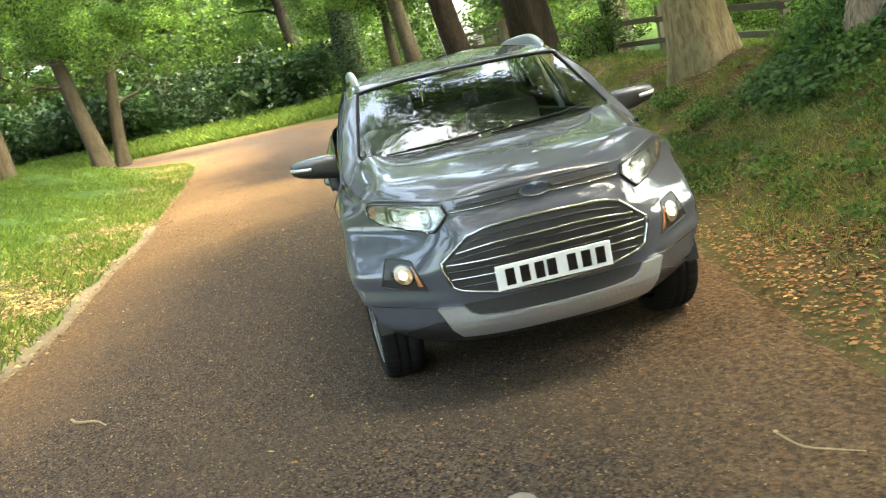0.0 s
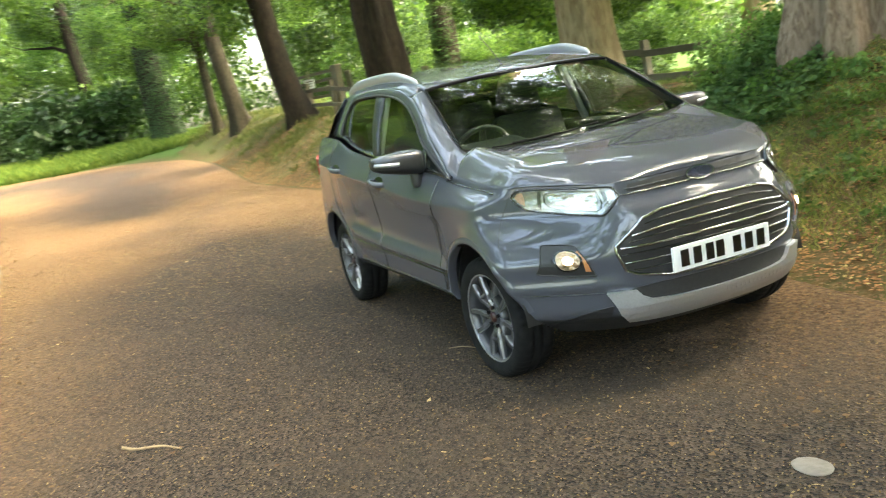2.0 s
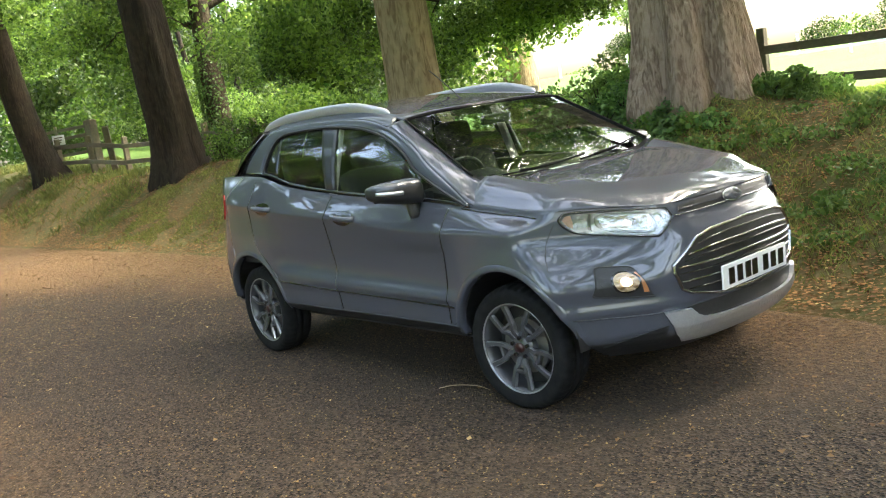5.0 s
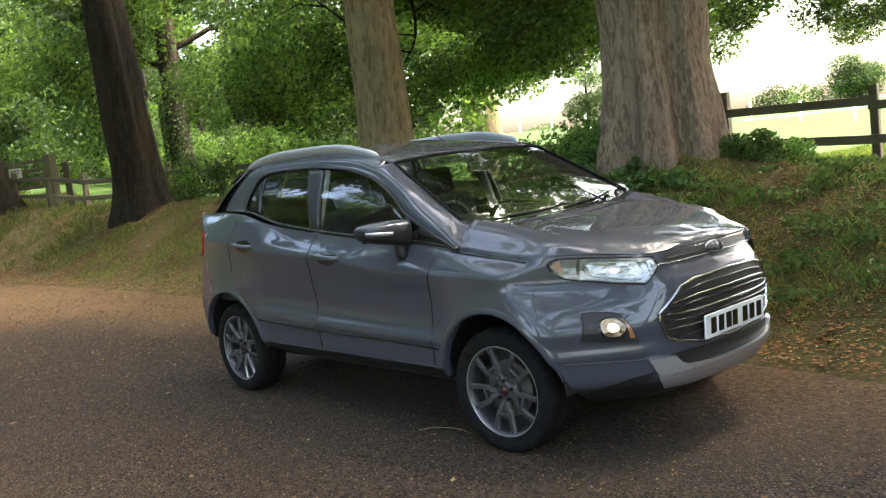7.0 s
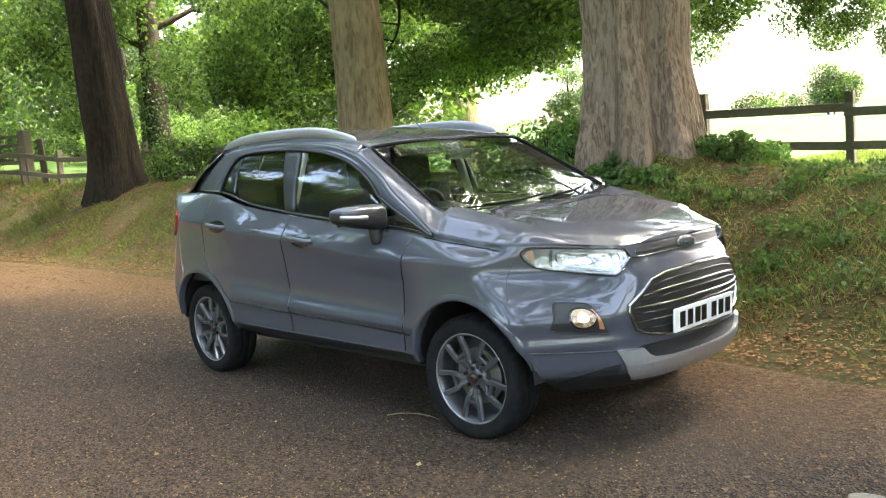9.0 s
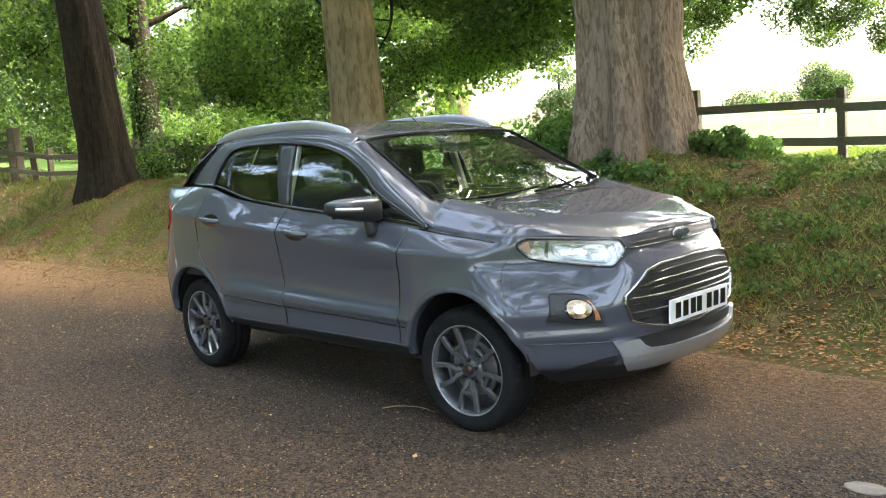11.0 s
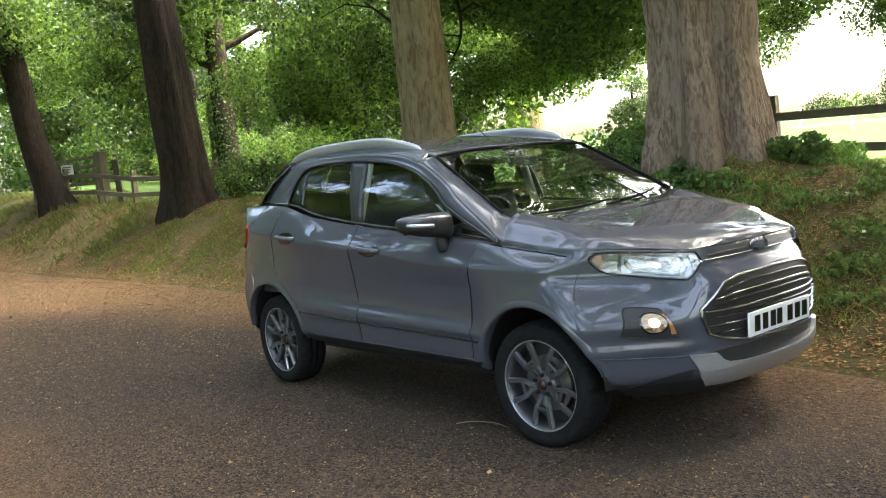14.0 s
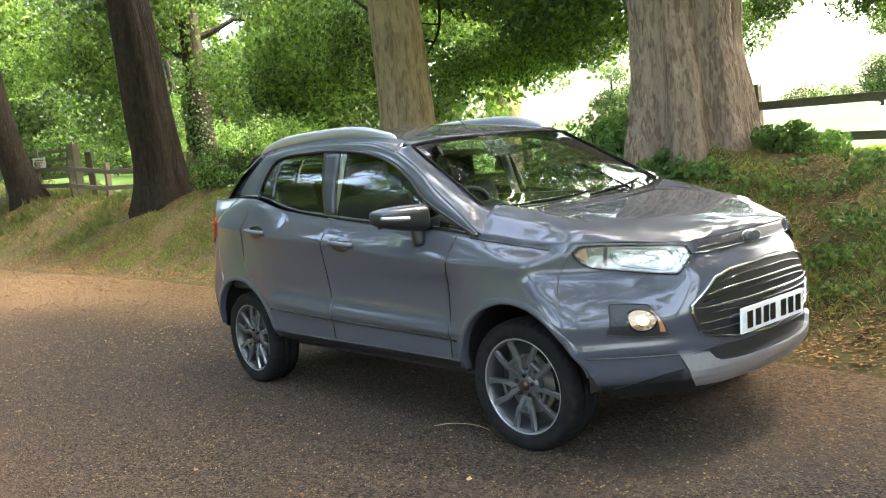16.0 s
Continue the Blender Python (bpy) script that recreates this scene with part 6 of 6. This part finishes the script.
for k, (x, y, s) in enumerate(spots):
    if (x + 1.2) ** 2 + (y - 4.35) ** 2 < 0.9 or (x < -1.6 and y > 3.3):
        continue
    me = leaf_cloud(int(120 * s * s) + 18, 0.045, (0.24 * s, 0.24 * s, 0.07 * s), 300 + k, droop=0.0)
    c = np.empty(len(me.vertices) * 3, np.float32)
    me.vertices.foreach_get("co", c)
    c = c.reshape(-1, 3) + np.array((x, y, height(x, y) + 0.07 * s))
    q = np.arange(len(c) // 4) * 4 + o
    fs.append(np.concatenate([np.stack([q, q + 1, q + 2], -1), np.stack([q, q + 2, q + 3], -1)]))
    vs.append(c)
    o += len(c)
    bpy.data.meshes.remove(me)
tagged(quick_mesh("bank_weeds", np.concatenate(vs), np.concatenate(fs), M_weed), "low broad-leaved weeds and nettles on the bank", "weeds", kind="stuff")
# shrubs beside the big tree and at the fence
for k, (x, y, z, s) in enumerate([(-2.15, 4.25, -0.1, 0.6), (-2.3, 4.8, 0.0, 0.7), (-2.2, 5.3, 0.1, 0.7), (-2.85, 4.9, 0.0, 0.6), (-3.25, 5.4, 0.0, 0.6), (-2.6, 5.7, 0.15, 0.65)]):
    plant(x, y, 520, 0.08, (0.62 * s, 0.55 * s, 0.55 * s), M_weed, 420 + k, "leafy green shrub beside the old tree", z, "shrub", "shrub")
for k, (x, y, z, s) in enumerate([(-1.95, 3.75, -0.16, 0.5), (-1.55, 3.55, -0.2, 0.42), (-2.35, 3.7, -0.15, 0.55), (-0.55, 3.7, -0.2, 0.4), (-2.75, 4.2, -0.05, 0.8), (-0.95, 3.45, -0.22, 0.36), (-3.3, 4.5, 0.0, 0.75), (-2.15, 4.0, 0.0, 0.75), (-2.55, 3.85, -0.1, 0.7), (-1.85, 3.7, -0.1, 0.6), (-2.3, 4.5, 0.15, 0.7), (-1.2, 3.62, -0.14, 0.36), (-1.72, 3.85, 0.05, 0.42), (-0.75, 3.62, -0.18, 0.34), (-1.95, 4.1, 0.15, 0.45)]):
    plant(x, y, 460, 0.06, (0.62 * s, 0.5 * s, 0.5 * s), M_ivy if k % 3 == 0 else M_weed, 480 + k, "green ivy and bramble round the old tree's foot", z, "bramble", "shrub")
for k, (x, y, z, s) in enumerate([(-0.42, 4.5, -0.05, 0.42), (-0.30, 4.8, 0.05, 0.40), (-0.15, 5.2, 0.0, 0.45), (0.05, 5.7, -0.05, 0.4), (0.2, 6.2, -0.1, 0.5), (0.9, 6.8, -0.12, 0.45), (1.8, 7.2, -0.12, 0.45)]):
    plant(x, y, 620, 0.055, (0.5 * s, 0.42 * s, 0.42 * s), M_weed, 440 + k, "bright leafy brambles at the fence foot", z, "bramble", "shrub")


def ivy(seed, n, label, sheet=None, trunk=None, mat=M_ivy):
    r = np.random.RandomState(seed)
    pts, nor = [], []
    if sheet:
        cx, cy, rx, ry = sheet
        a, q = r.rand(n) * 6.28, np.sqrt(r.rand(n))
        x, y = cx + rx * q * np.cos(a), cy + ry * q * np.sin(a)
        ok = ~in_lane(x, y)
        x, y = x[ok], y[ok]
        z = height(x, y) + r.rand(len(x)) ** 2 * 0.16
        pts, nor = np.stack([x, y, z], -1), np.tile((0, -0.3, 1.0), (len(x), 1))
    else:
        cx, cy, rad, top, face = trunk
        a = r.normal(size=n) * 1.1 + face
        z = height(cx, cy) + top * r.rand(n) ** 1.7
        q = rad * (1 + 0.35 * np.clip(1 - (z - height(cx, cy)) / 1.0, 0, 1) ** 2) + 0.02 + r.rand(n) * 0.06
        pts = np.stack([cx + q * np.cos(a), cy + q * np.sin(a), z], -1)
        nor = np.stack([np.cos(a), np.sin(a), 0.5 + 0 * a], -1)
    n = len(pts)
    nor = nor + r.normal(size=(n, 3)) * 0.45
    nor /= np.linalg.norm(nor, axis=1)[:, None]
    d = np.cross(nor, r.normal(size=(n, 3)))
    d /= np.linalg.norm(d, axis=1)[:, None]
    e = np.cross(nor, d)
    s = ((0.032 if sheet else 0.05) + 0.035 * r.rand(n))[:, None]
    v = np.stack([pts - d * s * 0.5, pts + e * s * 0.45 + nor * s * 0.1, pts + d * s * 0.6, pts - e * s * 0.45 + nor * s * 0.1], 1).reshape(-1, 3)
    k = np.arange(n) * 4
    f = np.concatenate([np.stack([k, k + 1, k + 2], -1), np.stack([k, k + 2, k + 3], -1)])
    return tagged(quick_mesh("ivy", v, f, mat), label, "ivy", kind="stuff")


ivy(31, 7000, "dark ivy carpeting the ground below the old tree", sheet=(-1.75, 3.45, 1.0, 0.5))
ivy(35, 9000, "ivy with shade put into its green, clothing a stout trunk", trunk=(-35.5, 0.9, 0.66, 9.0, 0.0), mat=M_ivy_shaded)
ivy(37, 3200, "ivy climbing a pale trunk beyond the fence", trunk=(-19.0, 7.7, 0.40, 3.0, -1.9), mat=M_ivy)
ivy(36, 3000, "ivy on a trunk beyond the bend", trunk=(-46.5, -1.6, 0.5, 8.0, 0.0), mat=M_ivy_shaded)

# twigs, a stone and a branch on the tarmac
M_twig = material("twig_wood", (0.3, 0.22, 0.12), 0.9, second=(0.18, 0.13, 0.08), scale=40)


def twig(path, r, label):
    p = spline([(x, y, 0.018 + z) for x, y, z in path], 12)
    v, f = tube(p, np.linspace(r, r * 0.4, 12), 6, 0.1, 5)
    return tagged(mesh_object("twig", v, f, M_twig, None, True), label, "twig")


twig([(0.70, -2.62, 0), (0.80, -2.56, 0.006), (0.86, -2.44, 0.004), (0.97, -2.36, 0)], 0.009, "crooked dry twig lying on the tarmac")
twig([(3.03, 0.453, 0), (3.17, 0.47, 0.004), (3.25, 0.54, 0.006), (3.30, 0.615, 0)], 0.005, "curved dry twig near the bank foot")
twig([(0.638, -0.825, 0), (0.691, -0.758, 0.004), (0.823, -0.713, 0.006), (0.939, -0.719, 0)], 0.003, "thin dry stalk lying beside the front wheel")
bm = bmesh.new()
bmesh.ops.create_icosphere(bm, subdivisions=3, radius=0.5)
for v in bm.verts:
    v.co *= 1 + 0.12 * noise.noise(v.co * 3)
    v.co = Vector((v.co.x * 0.16, v.co.y * 0.11, v.co.z * 0.018))
st = part("stone", bm, material("pale_stone", (0.2, 0.175, 0.145), 0.9, second=(0.14, 0.12, 0.10), scale=30, bump=0.3), None, smooth=True)
st.location = (3.03, -0.47, 0.008)
tagged(st, "flat pale stone set in the tarmac", "stone")

# field: distant trees and a pale paddock rail
woods("hedgerow", 210, 60, (-130, 100, 0.0), (60, 125, 1.5), "far", "distant hedgerow across the field", (1.2, 2.2))
for k, (x, y, s) in enumerate([(-29, 74, 0.9), (-58, 75, 1.2), (0, 85, 0.9)]):
    far = tree(x, y, 0.3, 4.6 * s, (0, 0), M_bark_dark, 700 + k, flare=0.2, limbs=3, low=1.8, label="round-crowned tree standing in the far field")
    foliage(far, "far", [(p[0], p[1], p[2]) for p in scatter(710 + k, 16, (-2.3 * s, -2.3 * s, 1.0), (2.3 * s, 2.3 * s, 5.0 * s), lambda x, y, z: math.hypot(x, y) < 2.4 * s * math.sin(math.pi * min(1, z / (5.4 * s)) ** 0.8))], 700 + k, (0.6, 0.95))
M_rail = material("white_rail", (0.75, 0.75, 0.72), 0.6, second=(0.6, 0.6, 0.58), scale=5)
pad = new("paddock_rail")
for k in range(26):
    x = -60 + 3.2 * k
    bm = bmesh.new()
    box_mesh(bm, (0.12, 0.12, 1.3), pose(x, 48 + 0.1 * k, height(x, 48) + 0.6))
    part("post", bm, M_rail, pad)
for zz in (0.6, 1.1):
    bm = bmesh.new()
    box_mesh(bm, (82, 0.05, 0.12), pose(-20, 49.2, height(-20, 49) + zz, 0, 0, 1.8))
    part("rail", bm, M_rail, pad)
tagged(pad, "pale distant paddock railing in the field", "fence")


# gate posts and a small notice where the fence meets the bend
M_notice = material("notice_white", (0.7, 0.7, 0.68), 0.5, second=(0.55, 0.55, 0.52), scale=20)


def stake(x, y, tall, lean, yaw, label, thick=0.16):
    bm = bmesh.new()
    box_mesh(bm, (thick, thick, tall + 0.3), pose(0, 0, tall / 2 - 0.15), 0.02)
    ob = part("gate_post", bm, M_fence)
    ob.matrix_world = pose(x, y, height(x, y), lean, 0, yaw)
    return tagged(ob, label, "post")


stake(-21.6, 5.0, 1.5, 0, 20, "thick weathered gate post beside the fence", 0.24)
stake(-20.9, 5.2, 1.3, 14, 60, "leaning oak strut against the fence")
stake(-24.6, 4.0, 1.4, 0, 10, "weathered gate post near the bend", 0.2)
gate = new("field_gate")
for k in range(5):
    bm = bmesh.new()
    box_mesh(bm, (2.9, 0.04, 0.09), pose(-23.1, 4.5, height(-23.1, 4.5) + 0.25 + 0.24 * k, 0, 0, 18), 0.008)
    part("bar", bm, M_fence, gate)
for d in (-1.4, 0, 1.4):
    bm = bmesh.new()
    box_mesh(bm, (0.09, 0.05, 1.25), pose(-23.1 + d * 0.95, 4.47 + d * 0.31, height(-23.1, 4.5) + 0.72, 0, 0, 18), 0.008)
    part("stile", bm, M_fence, gate)
tagged(gate, "weathered five-bar wooden field gate", "gate")
bm = bmesh.new()
box_mesh(bm, (0.34, 0.02, 0.28), pose(0, 0, 0), 0.004)
notice = part("notice", bm, M_notice)
notice.matrix_world = pose(-22.6, 4.35, height(-22.6, 4.35) + 0.95, 0, 0, 55)
tagged(notice, "small pale notice board fixed to the gate", "sign")
for k in range(3):
    bm = bmesh.new()
    box_mesh(bm, (0.24 - 0.05 * k, 0.004, 0.03), pose(0, -0.012, 0.07 - 0.07 * k))
    part("bar", bm, M_fence, notice)


# a worn flush edging of stone along the verge
sel = EDGE_L[(EDGE_L[:, 0] < 9) & (EDGE_L[:, 0] > -10.5)]
line = spline(sel, 240)
tan = np.gradient(line, axis=0)
tan /= np.linalg.norm(tan, axis=1)[:, None]
nor = np.stack([tan[:, 1], -tan[:, 0]], -1)
rs = np.random.RandomState(77)
wob = 0.02 * lumps(line[:, 0], line[:, 1], 2.3, 1)
prof = [(-0.12, -0.02), (-0.10, 0.008), (-0.05, 0.014), (0.05, 0.016), (0.10, 0.010), (0.13, -0.02)]
v = [(*(line[k] + nor[k] * (u + wob[k] - 0.02)), w + 0.004 * rs.rand() * (w > 0)) for k in range(240) for u, w in prof]
n = len(prof)
f = [(k * n + j, k * n + j + 1, (k + 1) * n + j + 1, (k + 1) * n + j) for k in range(239) for j in range(n - 1)]
M_edging = material("edging_stone", (0.14, 0.105, 0.065), 0.9, second=(0.10, 0.078, 0.048), scale=9, third=(0.22, 0.17, 0.085), third_scale=2.0, bump=0.5, bump_scale=30)
tagged(mesh_object("kerb", v, f, M_edging, None, True), "worn flush stone edging along the verge", "kerb", kind="structure")
